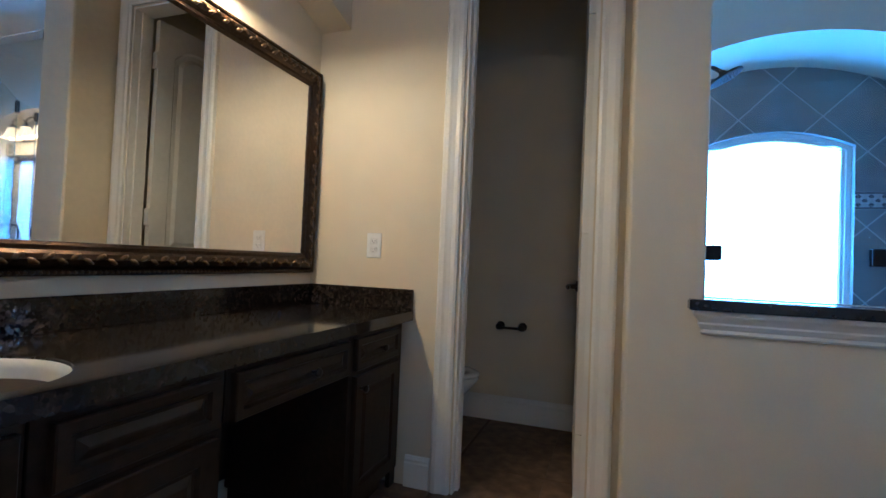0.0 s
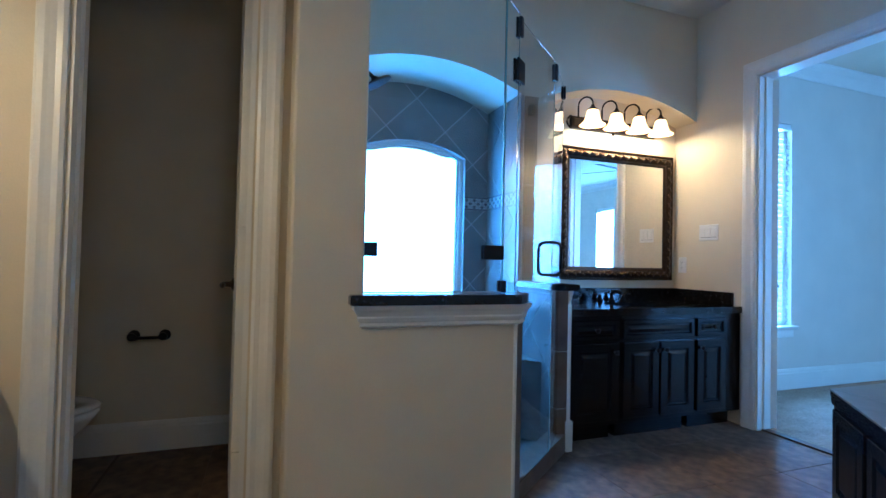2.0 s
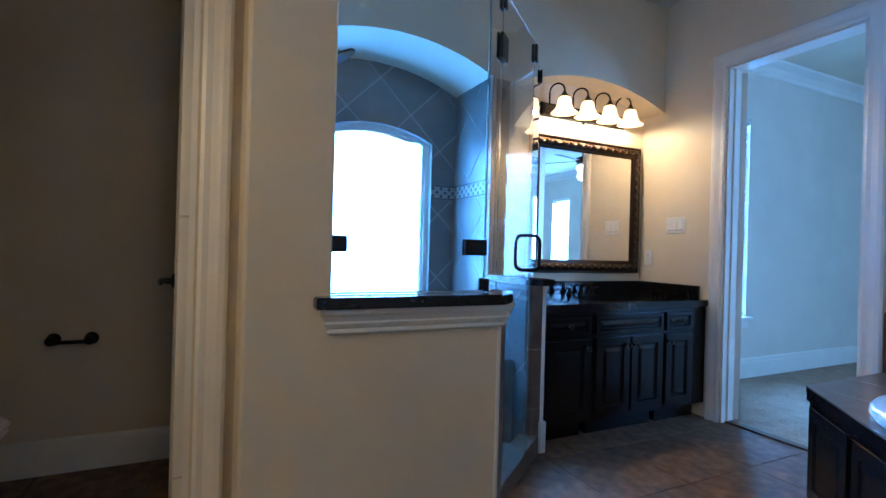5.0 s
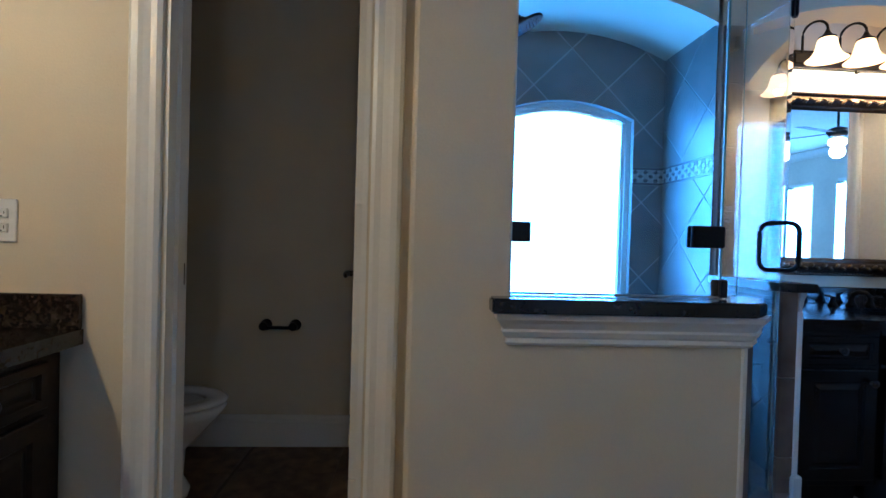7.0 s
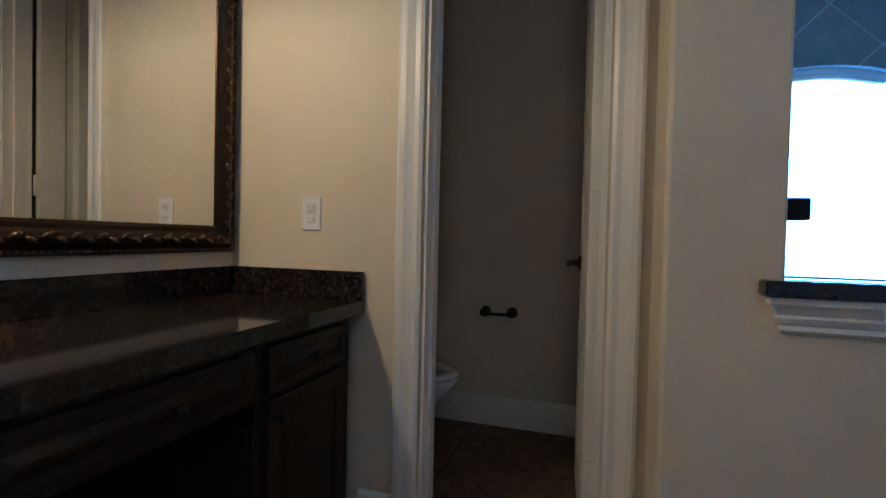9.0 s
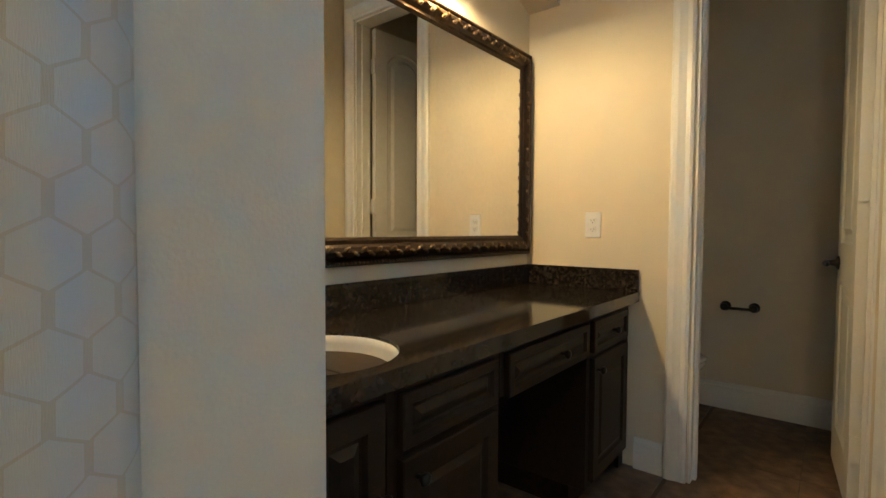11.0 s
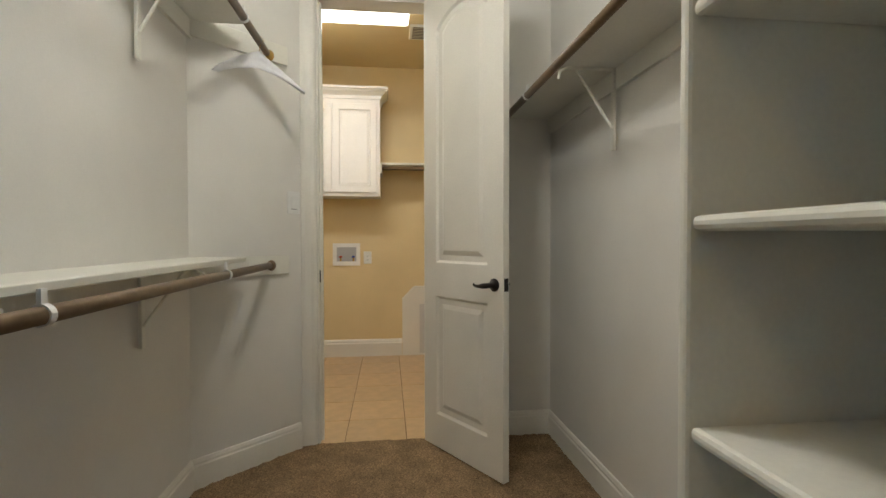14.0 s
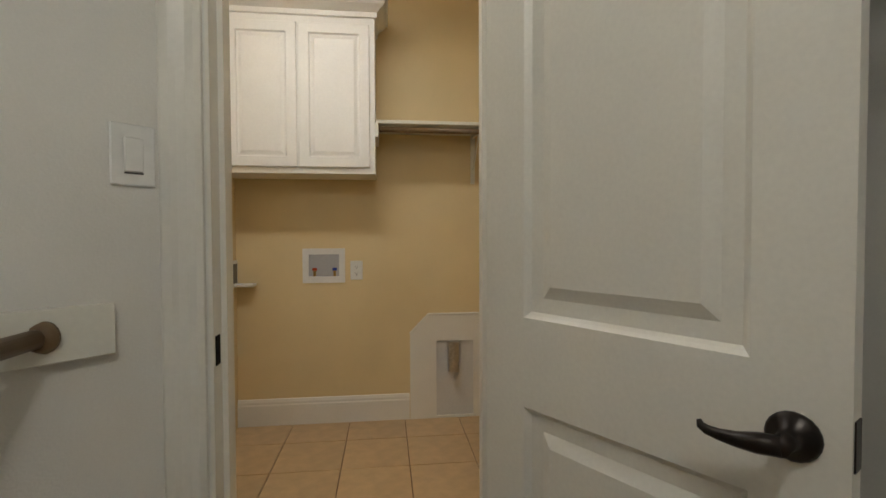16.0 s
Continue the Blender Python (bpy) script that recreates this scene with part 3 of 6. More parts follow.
structure("trim_half_wall_corner", B(0.774, 0.791, SF - 0.004, SF + 0.012, 0, HW - 0.076, bevel=0.004), TRIM, "white corner trim of the half wall", "trim")
structure("trim_half_wall_end", prism(bmesh.new(), [(0.792, SF + 0.001), (0.838, SF + 0.047), (0.829, SF + 0.056), (0.783, SF + 0.010)], "z", 0, HW - 0.076), DECK_TILE, "taupe tile on the end of the half wall", "trim")
structure("trim_vanity_half_wall", B(1.478, 1.502, 2.585, 2.612, 0.13, HW - 0.076, bevel=0.004), TRIM, "white corner trim beside the vanity", "trim")
structure("trim_plinth_block", B(1.47, 1.515, 2.575, 2.64, 0, 0.17, bevel=0.006), TRIM, "white plinth block at the half wall", "trim")
for za, zb in ((0.10, 0.238), (0.242, 0.553), (0.557, HW)):
    structure("half_wall_end_tile", B(SX1 - 0.01, 1.478, 2.588, 2.60, za, zb, bevel=0.0012), DECK_TILE, "taupe tile on the end of the vanity half wall", "trim")
structure("threshold_bedroom", B(EX + 0.03, EX + 0.085, DB0 + 0.009, DB1 - 0.009, 0.0, 0.011, bevel=0.004), THRESHOLD, "brown strip between bathroom tile and bedroom carpet", "threshold")


# ---- doors ----
def door_leaf(name, at, rz, w, h, label, lever_side=1, hinge_count=3, mid0=0.822):
    """A moulded two-panel door with an arched upper panel; local x from the hinge edge, y across its thickness."""
    d = thing(name, at, label, "door", rz=rz)
    d["kind"] = "structure"
    t = 0.018
    st, mid1, b0 = 0.107, 1.0, 0.19
    bm = bmesh.new()
    box(bm, 0, st, -t, t, 0.012, h)
    box(bm, w - st, w, -t, t, 0.012, h)
    box(bm, st, w - st, -t, t, 0.012, b0)
    box(bm, st, w - st, -t, t, mid0, mid1)
    top = h - 0.20
    prism(bm, [(st, h)] + arc(st, w - st, top, h - 0.115, 14) + [(w - st, h)], "y", -t, t)
    part("frame", bm, DOORWHITE, d, local=True)
    for z0, z1, arched in ((b0, mid0, False), (mid1, top, True)):
        bm = bmesh.new()
        for s in (-1, 1):
            def loop(inset, depth, r=False):
                x0, x1, a, b = st + inset, w - st - inset, z0 + inset, z1 - inset
                pts = [(x0, a), (x1, a)]
                if arched:
                    pts += arc(x1, x0, b + inset * 0.4, h - 0.115 - inset, 10)
                else:
                    pts += [(x1, b), (x0, b)]
                return [bm.verts.new((px, s * (t - depth), pz)) for px, pz in pts]
            rings = [loop(0, 0.0), loop(0.006, 0.006), loop(0.012, 0.011), loop(0.040, 0.012), loop(0.064, 0.002)]
            for ra, rb in zip(rings, rings[1:]):
                n = len(ra)
                for i in range(n):
                    j = (i + 1) % n
                    bm.faces.new((ra[i], ra[j], rb[j], rb[i]))
            bm.faces.new(rings[-1])
        part("panel", bm, DOORWHITE, d, local=True)
    for s in (-1, 1):
        bm = bmesh.new()
        y = s * t
        lathe(bm, [(0, 0), (0.031, 0), (0.031, 0.004), (0.027, 0.009), (0.015, 0.013), (0.012, 0.03), (0.012, 0.052), (0, 0.054)], (w - 0.057, y, 0.912), 20, Matrix.Rotation(radians(-90 * s), 4, "X"))
        tube(bm, [(w - 0.055, y + s * 0.046, 0.912), (w - 0.080, y + s * 0.050, 0.909), (w - 0.102, y + s * 0.050, 0.906), (w - 0.125, y + s * 0.049, 0.905), (w - 0.139, y + s * 0.048, 0.906), (w - 0.147, y + s * 0.048, 0.910), (w - 0.149, y + s * 0.048, 0.917)], [0.013, 0.013, 0.010, 0.0075, 0.0065, 0.0055, 0.003], 10)
        part("handle", bm, BRONZE, d, "oil-rubbed bronze lever handle", smooth=True, local=True)
    part("latch", B(w - 0.0005, w + 0.002, -0.012, 0.012, 0.885, 0.945), BRONZE, d, "bronze latch plate", local=True)
    for i in range(hinge_count):
        z = 0.25 + (h - 0.5) * i / (hinge_count - 1)
        bm = cyl(bmesh.new(), (-0.004, -t - 0.003 * lever_side, z - 0.05), (-0.004, -t - 0.003 * lever_side, z + 0.05), 0.006, seg=10)
        box(bm, -0.011, 0.0, -t, t, z - 0.05, z + 0.05)
        part("hinge", bm, DOORWHITE, d, "white painted butt hinge", local=True)
    return d


a = math.degrees(math.atan2(-0.07 + 0.382, -3.135 + 3.66))
door_leaf("door_laundry", (-3.672, -0.382, 0), a, 0.614, 2.425, "white two-panel door standing open into the closet", hinge_count=0)
a = math.degrees(math.atan2(0.56, -0.045))
door_leaf("door_toilet_room", (-0.199, AY + 0.130, 0), a, 0.55, 2.425, "white panelled door open into the toilet room")
door_leaf("door_bedroom", (EX + 0.125, DB1 - 0.02, 0), 40, 0.70, 2.28, "white panelled door open into the bedroom", hinge_count=0)


def strike(at, axis):
    x, y, z = at
    bm = B(x - 0.012, x + 0.012, y - 0.0015, y + 0.0015, z - 0.032, z + 0.032, bevel=0.001) if axis == "y" else B(x - 0.0015, x + 0.0015, y - 0.012, y + 0.012, z - 0.032, z + 0.032, bevel=0.001)
    return tagged(part("strike_plate", bm, DARK_HEAD), "bronze strike plate let into the door jamb", "strike plate")


strike((CW - 0.02, LD0 + 0.0095, 0.92), "y")
strike((-0.7165, AY + 0.092, 0.935), "x")


# ---- outlets and switches ----
def wall_plate(name, at, rz, label, category, w=0.075, h=0.118, slots="outlet"):
    """A cover plate; local x along the wall, -y out of it."""
    d = thing(name, at, label, category, rz=rz)
    part("plate", B(-w / 2, w / 2, -0.006, 0.0, -h / 2, h / 2, bevel=0.0025), PLASTIC, d, local=True)
    if slots == "outlet":
        for z in (-0.02, 0.02):
            r = part("receptacle", B(-0.017, 0.017, -0.009, -0.004, z - 0.014, z + 0.014, bevel=0.004), PLASTIC, d, local=True)
            bm = bmesh.new()
            box(bm, -0.008, -0.006, -0.0098, -0.0085, z - 0.003, z + 0.006)
            box(bm, 0.006, 0.008, -0.0098, -0.0085, z - 0.003, z + 0.006)
            cyl(bm, (0, -0.0098, z - 0.008), (0, -0.0085, z - 0.008), 0.0024, seg=8)
            part("slots", bm, PLASTIC_GREY, r, "dark slots", local=True)
    elif slots == "dryer":
        part("receptacle", cyl(bmesh.new(), (0, -0.012, 0), (0, -0.004, 0), 0.03, seg=20), PLASTIC_GREY, d, "black round receptacle", local=True)
    else:
        n = int(slots)
        for i in range(n):
            x = (i - (n - 1) / 2) * 0.046
            part("rocker", B(x - 0.0165, x + 0.0165, -0.010, -0.004, -0.033, 0.033, bevel=0.002), PLASTIC, d, local=True)
            part("gap", B(x - 0.0165, x + 0.0165, -0.0075, -0.005, -0.0365, -0.0335), PLASTIC_GREY, d, "thin dark gap", local=True)
    return d


wall_plate("wall_outlet", (-1.15, AY, 1.078), 0, "white duplex outlet above the brown counter", "outlet")
wall_plate("wall_outlet", (EX, 3.13, 1.052), -90, "white outlet beside the second vanity mirror", "outlet")
wall_plate("light_switch", (EX, 2.90, 1.290), -90, "white triple light switch by the bedroom doorway", "switch", 0.16, 0.114, "3")
wall_plate("light_switch", (-3.645, -1.095, 1.318), 135, "white rocker light switch on the closet corner", "switch", 0.078, 0.118, "1")
wall_plate("wall_outlet", (LX, -0.792, 0.950), 90, "white duplex outlet on the laundry wall", "outlet")
wall_plate("dryer_outlet", (LX, 0.05, 0.955), 90, "white plate with a black dryer receptacle", "outlet", 0.12, 0.12, "dryer")


# ---- cabinet parts ----
def raised_door(name, parent, x0, x1, z0, z1, y, material, knob=None, label="", rail=0.055, depth=0.02):
    """A cabinet door with a raised field, facing -y in local space at plane y."""
    bm = bmesh.new()
    r = min(rail, (x1 - x0) * 0.28, (z1 - z0) * 0.32)
    rings = []
    for inset, d in ((0, 0.0), (0, depth - 0.003), (0.003, depth), (r - 0.006, depth), (r, depth - 0.010), (r + 0.008, depth - 0.010), (r + 0.026, depth - 0.002)):
        rings.append([bm.verts.new((px, y - d, pz)) for px, pz in ((x0 + inset, z0 + inset), (x1 - inset, z0 + inset), (x1 - inset, z1 - inset), (x0 + inset, z1 - inset))])
    for ra, rb in zip(rings, rings[1:]):
        for i in range(4):
            j = (i + 1) % 4
            bm.faces.new((ra[i], ra[j], rb[j], rb[i]))
    bm.faces.new(rings[0][::-1])
    bm.faces.new(rings[-1])
    ob = part(name, bm, material, parent, label, local=True)
    if knob:
        kx, kz = knob
        bm = lathe(bmesh.new(), [(0, 0), (0.006, 0), (0.005, 0.012), (0.013, 0.018), (0.015, 0.024), (0.010, 0.030), (0, 0.031)], (kx, y - depth, kz), 14, Matrix.Rotation(radians(90), 4, "X"))
        part("knob", bm, BRONZE, ob, "round bronze knob", smooth=True, local=True)
    return ob


def cabinet(name, at, rz, w, z0, z1, depth, material, label, category="cabinet", toe=0.10):
    """A carcass; local x along the front, front plane at y=0, back at +depth."""
    d = thing(name, at, label, category, rz=rz)
    bm = bmesh.new()
    box(bm, 0, w, 0.0, depth, z0 + toe, z1, bevel=0.0015)
    if toe:
        box(bm, 0.02, w - 0.02, 0.07, depth, z0, z0 + toe)
    part("body", bm, material, d, local=True)
    return d


# ---- first vanity, along the west wall ----
V1F = -0.965                                     # cabinet front plane
CT = 0.785                                       # counter top
D1 = V1F - WX
# local x runs along +y of the room, front faces +x
c = cabinet("vanity_cabinet", (V1F, 1.66, 0), 90, 0.455, 0, 0.742, D1 - 0.004, WOOD, "dark espresso vanity cabinet with drawer and door", "cabinet")
raised_door("drawer", c, 0.03, 0.40, 0.605, 0.722, 0, WOOD, (0.215, 0.665), rail=0.03)
raised_door("door", c, 0.03, 0.40, 0.125, 0.585, 0, WOOD, (0.06, 0.54))
part("filler", B(0.455, 0.508, 0.03, 0.05, 0.0, 0.742), WOOD, c, local=True)
c = cabinet("vanity_cabinet", (V1F, 0.655, 0), 90, 0.415, 0, 0.742, D1 - 0.004, WOOD, "dark espresso vanity cabinet under the sink", "cabinet")
raised_door("drawer", c, 0.03, 0.385, 0.605, 0.722, 0, WOOD, rail=0.03)
raised_door("door", c, 0.03, 0.385, 0.125, 0.585, 0, WOOD, (0.07, 0.54))
c = cabinet("vanity_cabinet", (V1F, 0.425, 0), 90, 0.226, 0, 0.742, D1 - 0.004, WOOD, "dark espresso end cabinet of the vanity", "cabinet")
raised_door("door", c, 0.02, 0.21, 0.125, 0.722, 0, WOOD, (0.19, 0.54))
k = thing("knee_space_drawer", (V1F, 1.074, 0.58), "dark espresso drawer over the vanity knee space", "drawer", rz=90)
part("body", B(0.0, 0.582, 0.0, 0.40, 0.025, 0.16), WOOD, k, local=True)
raised_door("front", k, 0.02, 0.565, 0.022, 0.142, 0, WOOD, (0.335, 0.082), rail=0.03)
# dark sheet over the painted wall stands for the shade under the drawer
structure("knee_space_back", B(WX + 0.002, WX + 0.014, 1.074, 1.656, 0.14, 0.74), WOOD, "dark sheet for the shade on the knee space wall", "panel")

top = thing("vanity_counter", (-1.2, 1.3, 0.742), "polished brown granite counter with a low backsplash", "counter")
SKC, SKA, SKB = (-1.165, 0.63), 0.19, 0.185


def slab_with_oval(x0, x1, y0, y1, z0, z1, c, ax, ay, n=32):
    """A slab pierced by an oval basin opening."""
    bm = bmesh.new()
    outer, inner = [], []
    for i in range(n):
        a = 2 * math.pi * (i + 0.5) / n
        ux, uy = math.cos(a), math.sin(a)
        inner.append((c[0] + ax * ux, c[1] + ay * uy))
        s = min(((x1 - c[0]) / ux if ux > 0 else (x0 - c[0]) / ux) if abs(ux) > 1e-6 else 9e9, ((y1 - c[1]) / uy if uy > 0 else (y0 - c[1]) / uy) if abs(uy) > 1e-6 else 9e9)
        outer.append((c[0] + s * ux, c[1] + s * uy))
    corners = [(x0, y0), (x1, y0), (x1, y1), (x0, y1)]
    vo = [[bm.verts.new((*p, z)) for p in outer] for z in (z0, z1)]
    vi = [[bm.verts.new((*p, z)) for p in inner] for z in (z0, z1)]
    vc = [[bm.verts.new((*p, z)) for p in corners] for z in (z0, z1)]

    def edge_of(p):
        return [abs(p[1] - y0) < 1e-6, abs(p[0] - x1) < 1e-6, abs(p[1] - y1) < 1e-6, abs(p[0] - x0) < 1e-6]
    for i in range(n):
        j = (i + 1) % n
        ei, ej = edge_of(outer[i]), edge_of(outer[j])
        share = [q and r for q, r in zip(ei, ej)]
        k = None
        if not any(share):
            s0, s1 = ei.index(True), ej.index(True)
            k = {(0, 1): 1, (1, 2): 2, (2, 3): 3, (3, 0): 0}.get((s0, s1))
        for z in (0, 1):
            loop = [vo[z][i]] + ([vc[z][k]] if k is not None else []) + [vo[z][j], vi[z][j], vi[z][i]]
            bm.faces.new(loop if z else loop[::-1])
        bm.faces.new((vi[0][i], vi[0][j], vi[1][j], vi[1][i]))
        if k is None:
            bm.faces.new((vo[0][i], vo[0][j], vo[1][j], vo[1][i]))
        else:
            bm.faces.new((vo[0][i], vc[0][k], vc[1][k], vo[1][i]))
            bm.faces.new((vc[0][k], vo[0][j], vo[1][j], vc[1][k]))
    return bm


part("slab", slab_with_oval(WX + 0.002, -0.935, 0.423, AY - 0.002, 0.743, CT, SKC, SKA, SKB), GRANITE, top)
bm = bmesh.new()
box(bm, WX + 0.002, WX + 0.022, 0.423, AY - 0.002, CT, 0.882, bevel=0.003)
part("backsplash", bm, GRANITE, top)
part("backsplash", B(WX + 0.024, -0.937, AY - 0.022, AY - 0.002, CT, 0.882, bevel=0.003), GRANITE, top)


def basin(at, ax, ay, label):
    bm = bmesh.new()
    n, rings = 32, []
    for s, z in ((1.0, 0.0), (0.97, -0.02), (0.88, -0.07), (0.66, -0.115), (0.30, -0.135), (0.08, -0.14)):
        rings.append([bm.verts.new((ax * s * math.cos(2 * math.pi * i / n), ay * s * math.sin(2 * math.pi * i / n), z)) for i in range(n)])
    for a, b in zip(rings, rings[1:]):
        for i in range(n):
            j = (i + 1) % n
            bm.faces.new((a[i], a[j], b[j], b[i]))
    bm.faces.new(rings[-1])
    d = thing("sink_basin", at, label, "sink")
    part("bowl", bm, PORCELAIN, d, smooth=True, local=True).modifiers.new("thick", "SOLIDIFY").thickness = 0.004
    part("drain", lathe(bmesh.new(), [(0, 0.004), (0.02, 0.004), (0.022, 0)], (0, 0, -0.139), 16), CHROME, d, "chrome drain", local=True)
    return d


basin((SKC[0], SKC[1], CT - 0.006), SKA - 0.002, SKB - 0.002, "white oval undermount sink in the brown counter")


def faucet(at, rz, label):
    d = thing("faucet", at, label, "faucet", rz=rz)
    bm = lathe(bmesh.new(), [(0, 0), (0.024, 0), (0.022, 0.01), (0.014, 0.02), (0.012, 0.05)], (0, 0, 0), 16)
    tube(bm, [(0, 0, 0.04), (0, -0.01, 0.062), (0, -0.04, 0.076), (0, -0.08, 0.072), (0, -0.10, 0.058)], [0.012, 0.012, 0.011, 0.010, 0.010])
    part("spout", bm, DARK_HEAD, d, smooth=True, local=True)
    for x in (-0.10, 0.10):
        bm = lathe(bmesh.new(), [(0, 0), (0.022, 0), (0.018, 0.012), (0.010, 0.03), (0.014, 0.045), (0, 0.05)], (x, 0, 0), 14)
        tube(bm, [(x, 0, 0.04), (x * 1.25, -0.005, 0.05), (x * 1.55, -0.01, 0.052)], [0.007, 0.006, 0.005])
        part("lever", bm, DARK_HEAD, d, smooth=True, local=True)
    return d


faucet((-1.43, 0.63, CT), 90, "oil-rubbed bronze faucet behind the sink")


# ---- mirrors with carved frames ----
def framed_mirror(name, at, rz, w, h, label, fw=0.095):
    """Local x along the wall from 0 to w, z from 0 to h, -y out of the wall."""
    d = thing(name, at, label, "mirror", rz=rz)
    part("glass", B(fw * 0.7, w - fw * 0.7, -0.012, -0.004, fw * 0.7, h - fw * 0.7), MIRROR, d, "clear silvered mirror glass", local=True)
    prof = [(0.0, 0.0), (0.0, 0.018), (0.006, 0.026), (0.014, 0.026), (0.020, 0.020), (0.030, 0.032), (0.045, 0.038), (0.060, 0.032), (0.070, 0.022), (0.082, 0.022), (0.090, 0.016), (0.095, 0.008)]
    corner = [(0, 0, 1, 1), (w, 0, -1, 1), (w, h, -1, -1), (0, h, 1, -1)]
    for i in range(4):
        bm = bmesh.new()
        ends = []
        for cx, cz, dx, dz in (corner[i], corner[(i + 1) % 4]):
            ends.append([bm.verts.new((cx + dx * u, -v, cz + dz * u)) for u, v in prof])
        for k in range(len(prof) - 1):
            bm.faces.new((ends[0][k], ends[0][k + 1], ends[1][k + 1], ends[1][k]))
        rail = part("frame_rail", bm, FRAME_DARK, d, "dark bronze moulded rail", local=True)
        # carved leaf scrolls and a row of beads along the rail
        bm = bmesh.new()
        p, q = Vector((corner[i][0], 0, corner[i][1])), Vector((corner[(i + 1) % 4][0], 0, corner[(i + 1) % 4][1]))
        inw = Vector((corner[i][2] + corner[(i + 1) % 4][2], 0, corner[i][3] + corner[(i + 1) % 4][3])).normalized()
        along = (q - p).normalized()
        L = (q - p).length
        n = int((L - 0.10) / 0.034)
        for k in range(n):
            s = 0.05 + (L - 0.10) * (k + 0.5) / n
            side = 0.006 if k % 2 else -0.006
            c = p + along * s + inw * (0.046 + side) + Vector((0, -0.036, 0))
            ang = math.atan2(along.z, along.x) + (0.5 if k % 2 else -0.5)
            m = Matrix.Translation(c) @ Matrix.Rotation(-ang, 4, "Y") @ Matrix.Diagonal((0.019, 0.007, 0.0085, 1))
            bmesh.ops.create_icosphere(bm, subdivisions=1, radius=1, matrix=m)
        nb = int((L - 0.06) / 0.017)
        for k in range(nb):
            s = 0.03 + (L - 0.06) * (k + 0.5) / nb
            c = p + along * s + inw * 0.010 + Vector((0, -0.026, 0))
            bmesh.ops.create_icosphere(bm, subdivisions=1, radius=0.0055, matrix=Matrix.Translation(c))
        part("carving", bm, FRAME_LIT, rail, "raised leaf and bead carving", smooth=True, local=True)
    return d


framed_mirror("framed_mirror", (WX, 0.46, 0.935), 90, 1.70, 0.985, "large mirror in a carved dark bronze frame")
framed_mirror("framed_mirror", (1.80, NY, 0.931), 0, 1.034, 0.955, "square mirror in a carved dark bronze frame")


# ---- vanity lights ----
def vanity_light(at, rz, spots, w, watts, label):
    """A back bar with bell shades on gooseneck arms; local x along the wall, -y out of it."""
    d = thing("vanity_light", at, label, "wall lamp", rz=rz)
    bm = bmesh.new()
    box(bm, 0.02, w - 0.02, -0.030, 0.0, -0.045, 0.045, bevel=0.008, seg=2)
    box(bm, 0.035, w - 0.035, -0.036, -0.028, -0.028, 0.028, bevel=0.004)
    part("back_bar", bm, BRONZE, d, "dark bronze back bar", local=True)
    for x, s in ((0.02, -1), (w - 0.02, 1)):
        bm = bmesh.new()
        pts = []
        for k in range(11):
            a = math.pi * k / 10 - math.pi / 2
            pts.append((x + s * 0.028 * math.cos(a) + s * 0.006 * math.cos(3 * a), -0.022, 0.045 * math.sin(a)))
        tube(bm, pts, 0.006, 8)
        part("end_scroll", bm, BRONZE, d, smooth=True, local=True)
    part("finial", lathe(bmesh.new(), [(0, -0.012), (0.008, -0.008), (0.010, 0), (0.006, 0.008), (0, 0.01)], (w / 2, -0.02, -0.052), 12), BRONZE, d, smooth=True, local=True)
    for x in spots:
        bm = bmesh.new()
        pts = [(x - 0.028, -0.03, 0.0)]
        for k in range(12):
            a = math.pi * (1 - k / 11)
            pts.append((x - 0.0 + 0.028 * math.cos(a), -0.075 - 0.045 * math.cos(a), 0.115 + 0.055 * math.sin(a)))
        pts.append((x + 0.026, -0.12, 0.10))
        tube(bm, pts, 0.0062, 8)
        arm = part("arm", bm, BRONZE, d, "curved bronze arm", smooth=True, local=True)
        cx, cy, cz = x + 0.026, -0.12, 0.07
        part("holder", lathe(bmesh.new(), [(0, 0.045), (0.007, 0.044), (0.012, 0.030), (0.024, 0.012), (0.038, 0.004), (0.038, -0.002), (0, -0.002)], (cx, cy, cz), 18), BRONZE, arm, "bronze cone holder", smooth=True, local=True)
        out = [(0.034, 0.0), (0.041, -0.012), (0.046, -0.035), (0.052, -0.060), (0.062, -0.082), (0.078, -0.100), (0.090, -0.108)]
        inn = [(r - 0.004, z - 0.001) for r, z in out[::-1]]
        part("shade", lathe(bmesh.new(), out + inn, (cx, cy, cz), 28), SHADE_GLASS, arm, "lit frosted amber bell shade", smooth=True, local=True)
        m = BASE[d.name] @ Vector((cx, cy, cz - 0.098))
        bulb("vanity_bulb", m, watts, WARM, 0.022)
    return d


vanity_light((1.87, NY, 2.055), 0, [0.105, 0.309, 0.511, 0.712], 0.78, 5.4, "bronze vanity light with four lit bell shades")
vanity_light((WX, 0.74, 2.03), 90, [0.105, 0.309, 0.511, 0.712], 0.78, 6.2, "bronze vanity light with lit bell shades above the mirror")

# ---- second vanity, in the north niche ----
V2F, V2X = 2.645, 1.505
D2 = NY - V2F
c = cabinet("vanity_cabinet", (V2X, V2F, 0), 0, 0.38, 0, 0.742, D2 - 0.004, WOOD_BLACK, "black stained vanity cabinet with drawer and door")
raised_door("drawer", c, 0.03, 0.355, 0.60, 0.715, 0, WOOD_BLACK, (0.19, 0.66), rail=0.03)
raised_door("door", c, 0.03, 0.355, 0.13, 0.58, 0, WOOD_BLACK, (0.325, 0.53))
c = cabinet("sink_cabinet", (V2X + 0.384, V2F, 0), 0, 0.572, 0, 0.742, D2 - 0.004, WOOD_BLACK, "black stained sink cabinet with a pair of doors")
